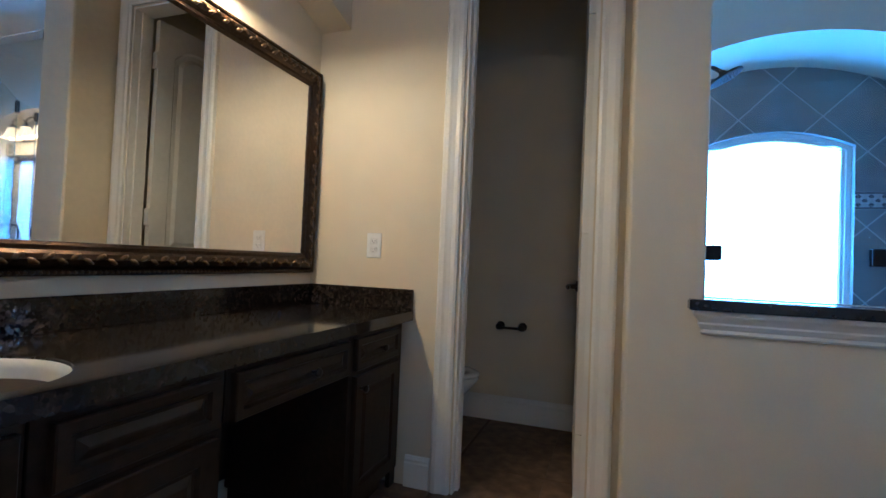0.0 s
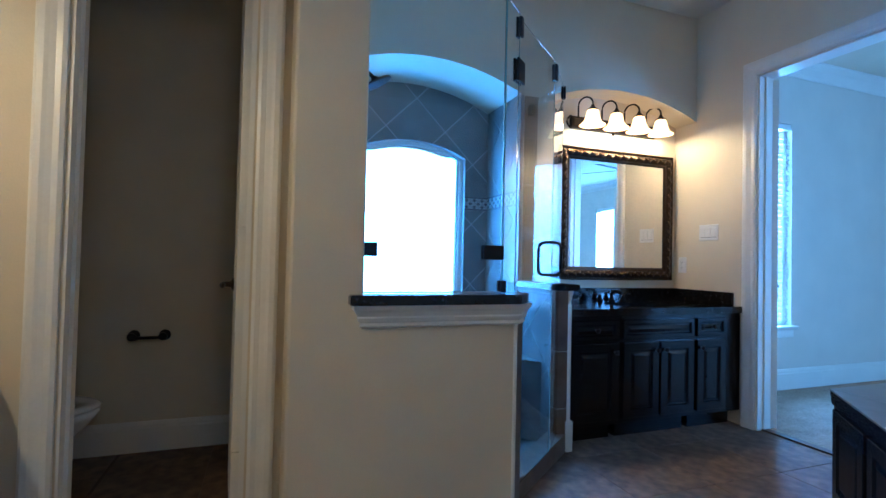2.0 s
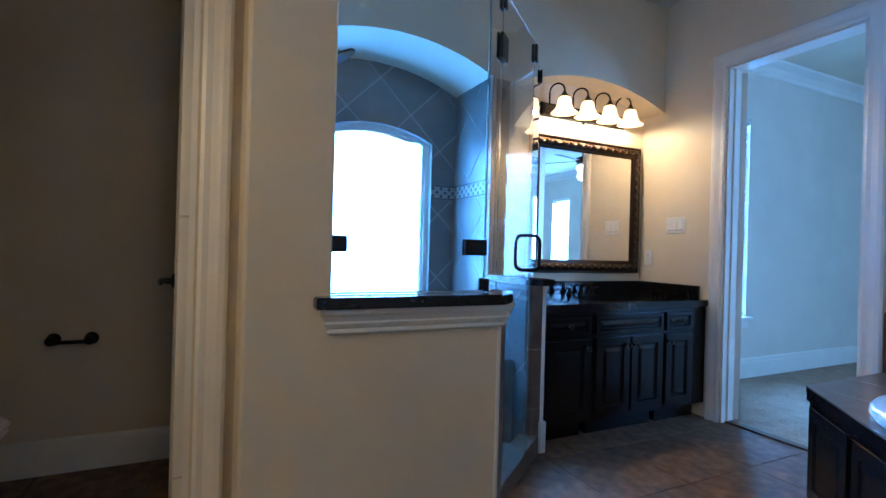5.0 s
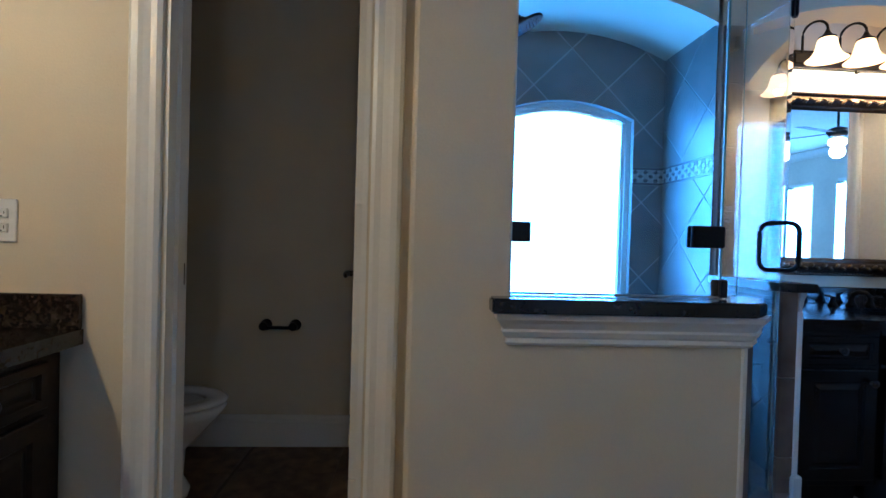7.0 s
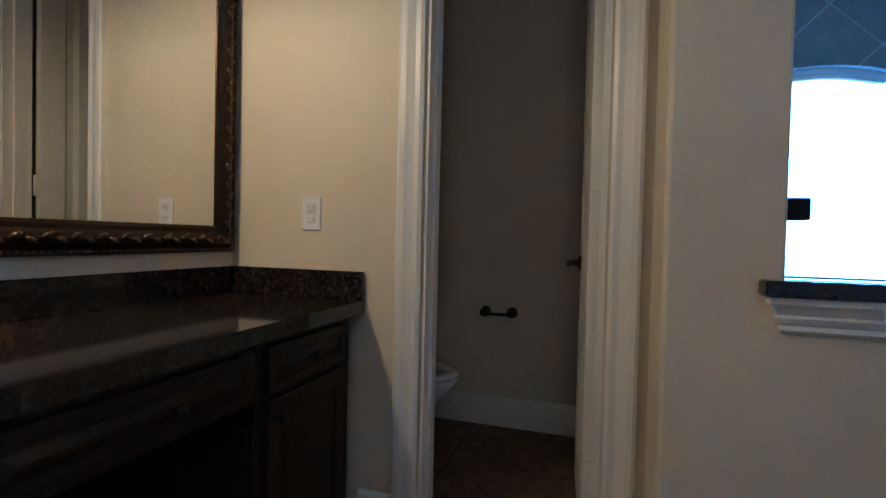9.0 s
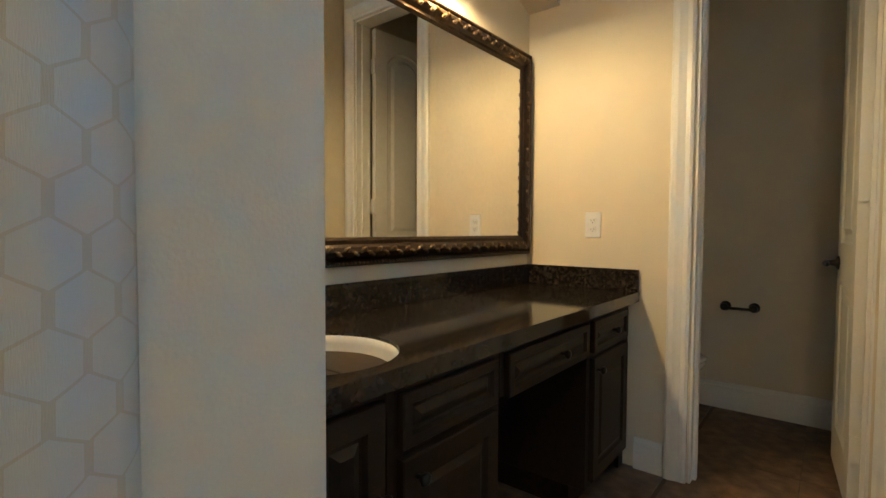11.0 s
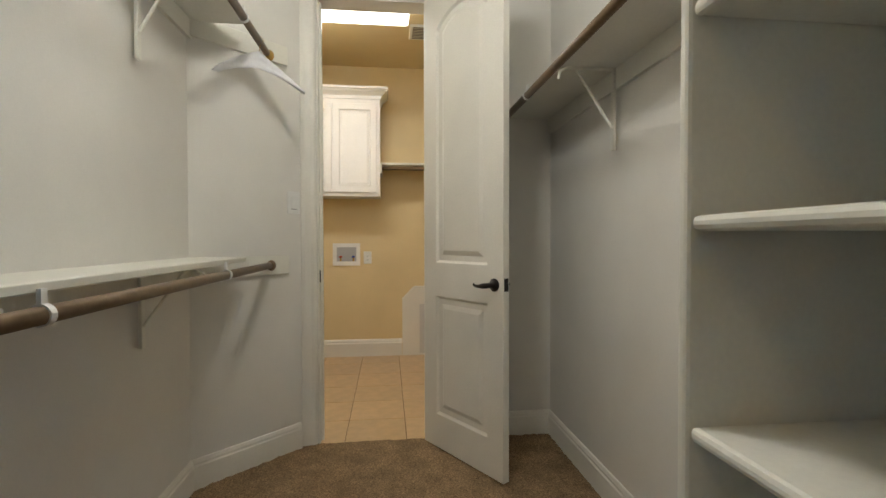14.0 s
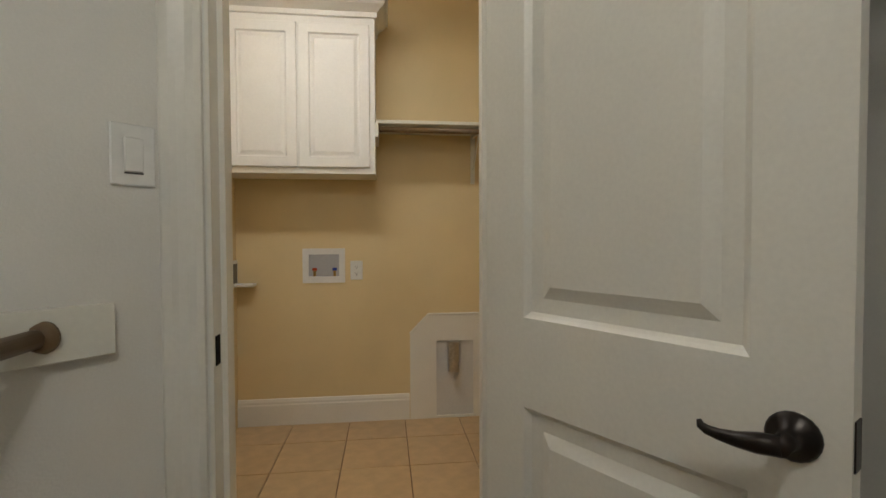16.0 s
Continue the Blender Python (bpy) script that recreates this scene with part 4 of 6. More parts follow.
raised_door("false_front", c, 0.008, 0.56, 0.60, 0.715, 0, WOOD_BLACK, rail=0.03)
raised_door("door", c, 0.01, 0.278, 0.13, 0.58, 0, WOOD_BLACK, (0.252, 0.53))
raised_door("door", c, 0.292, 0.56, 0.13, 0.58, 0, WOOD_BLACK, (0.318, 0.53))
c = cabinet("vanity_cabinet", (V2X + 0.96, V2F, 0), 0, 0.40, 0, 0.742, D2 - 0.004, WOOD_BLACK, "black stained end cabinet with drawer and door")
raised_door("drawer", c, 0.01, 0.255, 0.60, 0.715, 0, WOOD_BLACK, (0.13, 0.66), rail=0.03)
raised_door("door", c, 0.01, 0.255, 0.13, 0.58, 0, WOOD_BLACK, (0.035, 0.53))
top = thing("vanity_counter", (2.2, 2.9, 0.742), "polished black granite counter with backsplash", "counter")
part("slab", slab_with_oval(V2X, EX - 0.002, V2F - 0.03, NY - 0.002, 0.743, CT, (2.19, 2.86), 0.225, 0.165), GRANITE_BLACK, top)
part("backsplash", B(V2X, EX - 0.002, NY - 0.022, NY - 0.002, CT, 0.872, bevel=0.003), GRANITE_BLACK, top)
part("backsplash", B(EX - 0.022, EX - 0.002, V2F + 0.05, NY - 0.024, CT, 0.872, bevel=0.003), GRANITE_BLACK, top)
basin((2.19, 2.86, 0.742), 0.223, 0.163, "white oval undermount sink in the black counter")
faucet((2.19, 3.10, CT), 0, "oil-rubbed bronze faucet behind the second sink")

# ---- shower: caps, mouldings, glass ----
cap = thing("half_wall_cap", (0.55, SF, HW), "polished black granite cap on the shower half wall", "wall cap")
bm = prism(bmesh.new(), [(0.150, SF - 0.055), (0.775, SF - 0.055), (0.828, SF - 0.012), (0.862, SF + 0.045), (0.862, SF + 0.14), (0.204, SF + 0.14), (0.204, SF - 0.001), (0.150, SF - 0.001)], "z", HW + 0.001, HW + 0.036)
bmesh.ops.bevel(bm, geom=[e for e in bm.edges], offset=0.004, segments=2, affect="EDGES")
part("slab", bm, GRANITE_BLACK, cap)
cap = thing("half_wall_cap", (1.44, 2.8, HW), "polished black granite cap on the vanity half wall", "wall cap")
bm = prism(bmesh.new(), [(1.375, 2.62), (1.45, 2.555), (1.535, 2.555), (1.535, HY), (1.375, HY)], "z", HW + 0.001, HW + 0.036)
bmesh.ops.bevel(bm, geom=[e for e in bm.edges], offset=0.004, segments=2, affect="EDGES")
part("slab", bm, GRANITE_BLACK, cap)
MH = 0.078
MOULD = [(0, 0), (0.009, 0.0), (0.015, 0.007), (0.013, 0.013), (0.011, 0.017), (0.018, 0.022), (0.024, 0.034), (0.022, 0.040), (0.030, 0.054), (0.040, 0.064), (0.042, MH), (0, MH)]
bm = bmesh.new()
path = [(0.204, SF), (0.785, SF), (0.83, SF + 0.045)]
rings = []
for i, (x, y) in enumerate(path):
    a = Vector(path[max(i - 1, 0)])
    b = Vector(path[min(i + 1, 2)])
    d1 = (Vector(path[i]) - a).normalized() if i else (b - Vector(path[i])).normalized()
    d2 = (b - Vector(path[i])).normalized() if i < 2 else d1
    n1, n2 = Vector((d1.y, -d1.x)), Vector((d2.y, -d2.x))
    nn = (n1 + n2).normalized()
    nn /= nn.dot(n1)
    rings.append([bm.verts.new((x + nn.x * u, y + nn.y * u, HW - MH + v)) for u, v in MOULD])
x, y = path[0]
first = [bm.verts.new((x - u, y - u, HW - MH + v)) for u, v in MOULD]
wallend = [bm.verts.new((x - u, y - 0.0005, HW - MH + v)) for u, v in MOULD]
rings = [wallend, first] + rings[1:]
for a, b in zip(rings, rings[1:]):
    for i in range(len(MOULD)):
        j = (i + 1) % len(MOULD)
        bm.faces.new((a[i], a[j], b[j], b[i]))
bm.faces.new(rings[-1])
structure("trim_cap_moulding", bm, TRIM, "white stepped moulding under the granite cap", "trim")
structure("trim_cap_moulding_small", run(bmesh.new(), [(u * 0.6, v) for u, v in MOULD], (1.49, 2.59, HW - MH), (1.49, 2.62, HW - MH)), TRIM, "white moulding under the second cap", "trim")

GY = SF + 0.042
GZ = HW + 0.037                # top of the granite caps
GTOP, FTOP = 2.06, 2.26


def pane(name, parent, p, q, z0, z1, label):
    """An upright sheet of glass from p to q in plan, with green polished edges."""
    p, q = Vector(p), Vector(q)
    d = (q - p).normalized()
    o = Vector((-d.y, d.x)) * 0.005
    pts = [p + o, q + o, q - o, p - o]
    ob = part(name, prism(bmesh.new(), [(v.x, v.y) for v in pts], "z", z0, z1), GLASS, parent, label)
    ob.visible_shadow = False
    for e, s in ((p, -1), (q, 1)):
        w = e + d * s * 0.0006
        pts = [w + o * 1.02, w + d * s * 0.001 + o * 1.02, w + d * s * 0.001 - o * 1.02, w - o * 1.02]
        part("polished_edge", prism(bmesh.new(), [(v.x, v.y) for v in pts], "z", z0, z1), GLASS_EDGE, ob)
    return ob


def clip(parent, at, rz, w=0.075, h=0.05, name="clamp"):
    m = Matrix.Translation(at) @ Matrix.Rotation(radians(rz), 4, "Z")
    bm = bmesh.new()
    for s in (-1, 1):
        box(bm, -w / 2, w / 2, s * 0.006, s * 0.017, -h / 2, h / 2, bevel=0.004, seg=2, turn=m)
    return part(name, bm, BLACK_METAL, parent, "black metal glass clamp")


g = thing("shower_glass_panel", (0.47, GY, GZ), "clear frameless glass panel on the half wall", "glass panel")
pane("pane", g, (0.206, GY), (0.736, GY), GZ + 0.001, FTOP, "clear glass sheet")
clip(g, (0.222, GY, 1.083), 0, 0.06, 0.05)
clip(g, (0.226, GY, 2.215), 0, 0.05, 0.05)
clip(g, (0.735, GY + 0.004, 2.10), 19, 0.05, 0.05)
clip(g, (0.742, GY + 0.006, GZ + 0.024), 19, 0.026, 0.046)
part("channel", B(0.208, 0.735, GY - 0.008, GY + 0.008, GZ + 0.0005, GZ + 0.006), CHROME, g)

# angled side: a narrow fixed strip, the door, and the return to the vanity half wall
ANG, DL = 40.5, 0.492
hd = Vector((math.cos(radians(ANG)), math.sin(radians(ANG))))
nn = Vector((hd.y, -hd.x))
SP = Vector((0.742, GY + 0.004))
HP = SP + hd * 0.138
dq = HP + hd * DL
pane("pane", g, SP, HP - hd * 0.006, GZ + 0.001, GTOP + 0.02, "narrow clear glass strip")
clip(g, (HP.x - 0.002, HP.y - 0.002, 2.02), ANG, 0.03, 0.085)
g = thing("shower_door", (HP.x, HP.y, 0.12), "clear frameless glass shower door with a black pull", "shower door")
pane("pane", g, HP, dq, 0.115, GTOP, "clear glass sheet")
clip(g, (0.698, GY, 1.083), 0, 0.085, 0.055, "hinge")
clip(g, (HP.x - 0.002, HP.y - 0.002, 1.835), ANG, 0.075, 0.095, "hinge")
hc = HP + hd * (DL - 0.035)
for s in (1, -1):
    bm = bmesh.new()
    pts = []
    z0, z1, r, dep = 0.988, 1.148, 0.030, 0.060
    ctrl = [(0.004, z0)] + [(dep - r + r * math.sin(a), z0 + r - r * math.cos(a)) for a in (0, 0.4, 0.8, 1.2, 1.57)] + [(dep - r + r * math.cos(a), z1 - r + r * math.sin(a)) for a in (0, 0.4, 0.8, 1.2, 1.57)] + [(0.004, z1)]
    for u, z in ctrl:
        w = hc + nn * (s * u)
        pts.append((w.x, w.y, z))
    tube(bm, pts, 0.0085, 10)
    part("pull", bm, BLACK_METAL, g, "black D-shaped pull handle", smooth=True)
g = thing("shower_return_panel", (1.44, 2.8, GZ), "clear glass panel above the vanity half wall", "glass panel")
pane("pane", g, (1.445, 2.632), (1.445, HY - 0.004), GZ + 0.001, GTOP, "clear glass sheet")
RP = Vector((1.440, 2.622))
rd = (RP - dq).normalized()
pane("pane", g, dq + rd * 0.008, RP, 0.11, GTOP, "clear narrow glass strip")
clip(g, (dq.x + 0.004, dq.y + 0.003, 2.005), ANG, 0.03, 0.085)
clip(g, (1.442, 2.625, 2.015), 60, 0.03, 0.07)
clip(g, (1.445, HY - 0.03, 2.02), 90, 0.05, 0.06)

# upright column of tile on the wall end between shower and vanity niche
col = tagged(part("wall_end_grout", B(1.4085, 1.511, HY - 0.006, HY - 0.0005, HW + 0.04, 2.118), SHOWER_GROUT), "taupe tile column on the shower wall end", "tile column", kind="structure")
z = HW + 0.042
while z < 2.11:
    z2 = min(z + 0.300, 2.116)
    part("tile", B(1.410, 1.509, HY - 0.013, HY - 0.006, z, z2, bevel=0.0015), DECK_TILE, col)
    z = z2 + 0.004

# shower head on its arm
d = thing("rain_shower", (SX0 + 0.001, 2.92, 2.060), "dark bronze rain shower head on a bent arm", "shower head")
bm = tube(bmesh.new(), [(SX0, 2.92, 2.040), (SX0 + 0.06, 2.92, 2.070), (SX0 + 0.14, 2.92, 2.090), (SX0 + 0.20, 2.92, 2.075), (SX0 + 0.235, 2.92, 2.050)], 0.011, 10)
part("arm", bm, DARK_HEAD, d, smooth=True)
part("flange", lathe(bmesh.new(), [(0, 0.012), (0.02, 0.010), (0.03, 0.0)], (SX0, 2.92, 2.040), 16, Matrix.Rotation(radians(90), 4, "Y")), BRONZE, d, smooth=True)
tilt = Matrix.Rotation(radians(-28), 4, "Y")
part("head", lathe(bmesh.new(), [(0, 0.035), (0.015, 0.034), (0.02, 0.02), (0.05, 0.008), (0.085, 0.002), (0.088, -0.008), (0.080, -0.012), (0, -0.012)], (SX0 + 0.25, 2.92, 2.025), 24, tilt), DARK_HEAD, d, smooth=True)
bm = bmesh.new()
for k in range(60):
    r, a = 0.072 * math.sqrt((k + 0.5) / 60), 2.4 * k
    v = tilt @ Vector((r * math.cos(a), r * math.sin(a), -0.013))
    bmesh.ops.create_icosphere(bm, subdivisions=1, radius=0.0034, matrix=Matrix.Translation((SX0 + 0.25 + v.x, 2.92 + v.y, 2.025 + v.z)))
tagged(part("nozzles", bm, DARK_HEAD, d, "dark spray nozzles"), kind="stuff")

# ---- shower window ----
def outline(i):
    return [(WL + i, WB + i), (WR - i, WB + i)] + arc(WR - i, WL + i, WE - i * 0.6, WT - i, 16)


w = thing("window_shower", ((WL + WR) / 2, SY + 0.07, WB), "bright arched shower window with a white frame", "window")
w["kind"] = "structure"
bm = bmesh.new()
for i0, i1, ya, yb in ((-0.0, 0.028, SY + 0.045, SY + 0.10), (0.026, 0.045, SY + 0.06, SY + 0.09)):
    rings = [[bm.verts.new((x, yy, z)) for x, z in outline(ii)] for ii, yy in ((i0, ya), (i1, ya), (i1, yb), (i0, yb))]
    for q in range(4):
        a, b = rings[q], rings[(q + 1) % 4]
        for i in range(len(a)):
            j = (i + 1) % len(a)
            bm.faces.new((a[i], a[j], b[j], b[i]))
part("window_frame", bm, TRIM, w, "white arched frame")
bm = prism(bmesh.new(), outline(0.042), "y", SY + 0.073, SY + 0.077)
ob = part("pane", bm, GLASS, w, "clear glass")
ob.visible_shadow = False
structure("backdrop_north", B(-3.0, 9.0, 8.0, 8.05, -1.0, 7.0), SKYGLOW, "bright hazy daylight beyond the windows", "backdrop")
structure("backdrop_east", B(11.0, 11.05, -9.0, 3.0, -1.0, 7.0), SKYGLOW, "bright hazy daylight beyond the windows", "backdrop")

# unseen ceiling lamp, added as warm fill for the south end of the bathroom
d = thing("ceiling_lamp", (0.35, -1.35, CEIL), "added flush ceiling lamp, unseen, that fills the bathroom", "ceiling lamp")
part("diffuser", lathe(bmesh.new(), [(0, -0.09), (0.08, -0.082), (0.13, -0.055), (0.15, -0.015), (0.15, 0)], (0.35, -1.35, CEIL), 28), SHADE_GLASS, d, "lit frosted glass bowl", smooth=True)
part("rim", lathe(bmesh.new(), [(0.15, -0.02), (0.165, -0.018), (0.168, 0), (0.15, 0)], (0.35, -1.35, CEIL), 28), BRONZE, d, smooth=True)
bulb("bath_lamp_light", (0.35, -1.35, CEIL - 0.16), 12, (1.0, 0.78, 0.48), 0.12)

# ---- bath tub in its tiled deck ----
TZ = 0.527
TC = (2.235, 0.635)
deckline = [(EX - 0.001, 1.702), (2.217, 1.702), (1.390, 0.852), (1.390, 0.388), (2.217, -0.462), (EX - 0.001, -0.462)]
dk = thing("tub_surround", (2.1, 0.62, 0), "dark stained panelled tub surround with a tiled top", "tub surround")
inner = [(x if x > 2.8 else x + 0.03, min(max(y, -0.44), 1.68)) for x, y in deckline]


def ring_slab(outer, c, ax, ay, z0, z1, n=48):
    """A slab of any convex outline with an oval hole."""
    bm = bmesh.new()
    lo, hi, li, hi2 = [], [], [], []
    for i in range(n):
        a = 2 * math.pi * i / n
        u = (math.cos(a), math.sin(a))
        best = 9e9
        for k in range(len(outer)):
            p, q = outer[k], outer[(k + 1) % len(outer)]
            ex, ey = q[0] - p[0], q[1] - p[1]
            det = u[0] * ey - u[1] * ex
            if abs(det) < 1e-9:
                continue
            s = ((p[0] - c[0]) * ey - (p[1] - c[1]) * ex) / det
            tt = ((p[0] - c[0]) * u[1] - (p[1] - c[1]) * u[0]) / det
            if s > 0 and -1e-6 <= tt <= 1 + 1e-6:
                best = min(best, s)
        o = (c[0] + best * u[0], c[1] + best * u[1])
        o = min(outer, key=lambda p: (p[0] - o[0]) ** 2 + (p[1] - o[1]) ** 2) if min((p[0] - o[0]) ** 2 + (p[1] - o[1]) ** 2 for p in outer) < 0.0035 else o
        ii = (c[0] + ax * u[0], c[1] + ay * u[1])
        for lst, pt, z in ((lo, o, z0), (hi, o, z1), (li, ii, z0), (hi2, ii, z1)):
            lst.append(bm.verts.new((*pt, z)))
    for i in range(n):
        j = (i + 1) % n
        for f in ((hi[i], hi[j], hi2[j], hi2[i]), (lo[j], lo[i], li[i], li[j]), (lo[i], lo[j], hi[j], hi[i]), (hi2[i], hi2[j], li[j], li[i])):
            bm.faces.new(f)
    return bm


part("deck", ring_slab(deckline, TC, 0.605, 0.735, TZ - 0.007, TZ), DECK_TILE, dk, "taupe tile deck")
part("deck_edge", ring_slab([(x if x > 2.8 else x + 0.002, y) for x, y in deckline], TC, 0.612, 0.742, TZ - 0.03, TZ - 0.0072), WOOD_BLACK, dk, "dark wood edge below the tile")
for i in range(1, 5):
    (x0, y0), (x1, y1) = deckline[i - 1], deckline[i]
    (xa, ya), (xb, yb) = deckline[i], deckline[(i + 1) % 6]
    L = math.hypot(xb - xa, yb - ya)
    ang = math.degrees(math.atan2(yb - ya, xb - xa))
    m = pose(xa, ya, 0, 0, 0, ang)
    bm = bmesh.new()
    box(bm, 0.0, L, 0.015, 0.035, 0.0, TZ - 0.031, turn=m)
    body = part("skirt_panel", bm, WOOD_BLACK, dk)
    n = 3 if L > 1 else 1 if L < 0.58 else 2
    for k in range(n):
        e = thing("x", (0, 0, 0), "", "")
        pn = raised_door("raised_panel", e, 0.03 + (L - 0.06) * k / n + 0.02, 0.03 + (L - 0.06) * (k + 1) / n - 0.02, 0.07, TZ - 0.075, 0.015, WOOD_BLACK)
        pn.data.transform(m)
        for v in pn.data.polygons:
            v.use_smooth = False
        pn.parent = body
        bpy.data.objects.remove(e)
    bm = bmesh.new()
    box(bm, -0.005, L + 0.005, 0.004, 0.02, TZ - 0.065, TZ - 0.031, bevel=0.003, turn=m)
    part("top_rail", bm, WOOD_BLACK, body)
# grout joints across the deck, from its corners to the tub and along its sides
for (xa, ya), (xb, yb) in (((1.390, 0.852), (1.62, 0.97)), ((1.390, 0.388), (1.62, 0.27)), ((2.217, 1.702), (2.19, 1.40)), ((2.217, -0.462), (2.19, -0.14)), ((1.80, 1.273), (1.92, 1.19)), ((2.55, 1.702), (2.50, 1.30))):
    L = math.hypot(xb - xa, yb - ya)
    part("grout_joint", box(bmesh.new(), 0.004, L, -0.002, 0.002, TZ + 0.0002, TZ + 0.0012, turn=pose(xa, ya, 0, 0, 0, math.degrees(math.atan2(yb - ya, xb - xa)))), SHOWER_GROUT, dk)
tubm = thing("bathtub", (TC[0], TC[1], TZ), "glossy white oval drop-in bathtub", "bathtub")
bm = bmesh.new()
n, rings = 72, []


def oval(k, i, n, ax=0.672, ay=0.815, p=1.85):
    """A point of the tub's slightly pointed oval."""
    c, q = math.cos(2 * math.pi * i / n), math.sin(2 * math.pi * i / n)
    return TC[0] + ax * k * math.copysign(abs(c) ** (2 / p), c), TC[1] + ay * k * math.copysign(abs(q) ** (2 / p), q)


for s, dz in ((0.995, 0.001), (1.003, 0.010), (1.0, 0.022), (0.985, 0.034), (0.955, 0.045), (0.92, 0.051), (0.895, 0.050), (0.878, 0.042), (0.866, 0.022), (0.845, -0.06), (0.79, -0.24), (0.72, -0.36), (0.55, -0.41), (0.2, -0.42)):
    rings.append([bm.verts.new((*oval(s, i, n), TZ + dz)) for i in range(n)])
for a, b in zip(rings, rings[1:]):
    for i in range(n):
        j = (i + 1) % n
        bm.faces.new((a[i], a[j], b[j], b[i]))
bm.faces.new(rings[-1])
part("shell", bm, PORCELAIN, tubm, smooth=True)
part("overflow", lathe(bmesh.new(), [(0, 0.01), (0.025, 0.008), (0.03, 0)], (TC[0] + 0.50, TC[1] + 0.1, TZ - 0.13), 18, Matrix.Rotation(radians(-75), 4, "Y")), BRONZE, tubm, "bronze overflow cover", smooth=True)
part("drain", lathe(bmesh.new(), [(0, 0.006), (0.028, 0.005), (0.032, 0)], (TC[0], TC[1], TZ - 0.418), 18), BRONZE, tubm, "bronze drain", smooth=True)

bar = thing("towel_bar", (EX + 0.10, 1.0, 1.42), "black towel bar in the tub alcove", "towel bar")
tx = EX + 0.10
part("bar", cyl(bmesh.new(), (tx - 0.06, 1.295, 1.413), (tx - 0.06, 0.70, 1.413), 0.009, seg=12), BLACK_METAL, bar, smooth=True)
for y in (1.30, 0.694):
    part("mount", lathe(bmesh.new(), [(0, 0.075), (0.014, 0.072), (0.014, 0.05), (0.011, 0.02), (0.027, 0.008), (0.027, 0)], (tx, y, 1.413), 18, Matrix.Rotation(radians(-90), 4, "Y")), BLACK_METAL, bar, smooth=True)

# ---- toilet room ----
t = thing("toilet", (-1.0, 2.68, 0), "white porcelain toilet with an open seat ring", "toilet")
bm = bmesh.new()
n = 28


def egg(cx, rx, ry, z, back=0.0):
    pts = []
    for i in range(n):
        a = 2 * math.pi * i / n
        x = math.cos(a)
        pts.append(bm.verts.new((cx + rx * x * (1.12 if x > 0 else 0.9), 2.68 + ry * math.sin(a) * (1 - 0.10 * x), z)))
    return pts


rs = [egg(-1.04, 0.16, 0.105, 0.0), egg(-1.04, 0.165, 0.11, 0.03), egg(-1.03, 0.13, 0.095, 0.08), egg(-1.02, 0.13, 0.095, 0.20), egg(-1.0, 0.18, 0.13, 0.28), egg(-0.98, 0.215, 0.17, 0.35), egg(-0.97, 0.225, 0.18, 0.385), egg(-0.97, 0.215, 0.172, 0.395), egg(-0.97, 0.16, 0.12, 0.39), egg(-0.98, 0.13, 0.10, 0.32), egg(-1.0, 0.06, 0.05, 0.26)]
for a, b in zip(rs, rs[1:]):
    for i in range(n):
        j = (i + 1) % n
        bm.faces.new((a[i], a[j], b[j], b[i]))
bm.faces.new(rs[0][::-1])
bm.faces.new(rs[-1])
part("bowl", bm, PORCELAIN, t, smooth=True)
bm = bmesh.new()
rs = [egg(-0.97, 0.225, 0.182, 0.40), egg(-0.97, 0.228, 0.185, 0.412), egg(-0.97, 0.215, 0.172, 0.42), egg(-0.97, 0.155, 0.115, 0.418), egg(-0.97, 0.15, 0.11, 0.40)]
for a, b in zip(rs, rs[1:] + rs[:1]):
    for i in range(n):
        j = (i + 1) % n
        bm.faces.new((a[i], a[j], b[j], b[i]))
part("seat", bm, PORCELAIN, t, smooth=True)
part("tank", B(-1.47, -1.27, 2.46, 2.90, 0.36, 0.74, bevel=0.02, seg=3), PORCELAIN, t)
part("tank_lid", B(-1.48, -1.255, 2.45, 2.91, 0.742, 0.775, bevel=0.012, seg=2), PORCELAIN, t)
part("neck", B(-1.42, -1.10, 2.58, 2.78, 0.02, 0.37, bevel=0.04, seg=3), PORCELAIN, t)
for ob in t.children:
    ob.data.transform(Matrix.Translation((-0.055, 0.09, 0)) @ Matrix.Diagonal((1, 1, 0.95, 1)))
h = thing("paper_holder", (-0.70, 3.25, 0.62), "empty black toilet paper holder on the wall", "paper holder")
for x in (-0.762, -0.618):
    part("mount", lathe(bmesh.new(), [(0, 0.07), (0.018, 0.066), (0.022, 0.055), (0.012, 0.045), (0.012, 0.02), (0.028, 0.008), (0.029, 0)], (x, 3.25, 0.613), 18, Matrix.Rotation(radians(90), 4, "X")), BLACK_METAL, h, smooth=True)
part("roller", cyl(bmesh.new(), (-0.762, 3.195, 0.607), (-0.618, 3.195, 0.607), 0.0085, seg=12), BLACK_METAL, h, smooth=True)

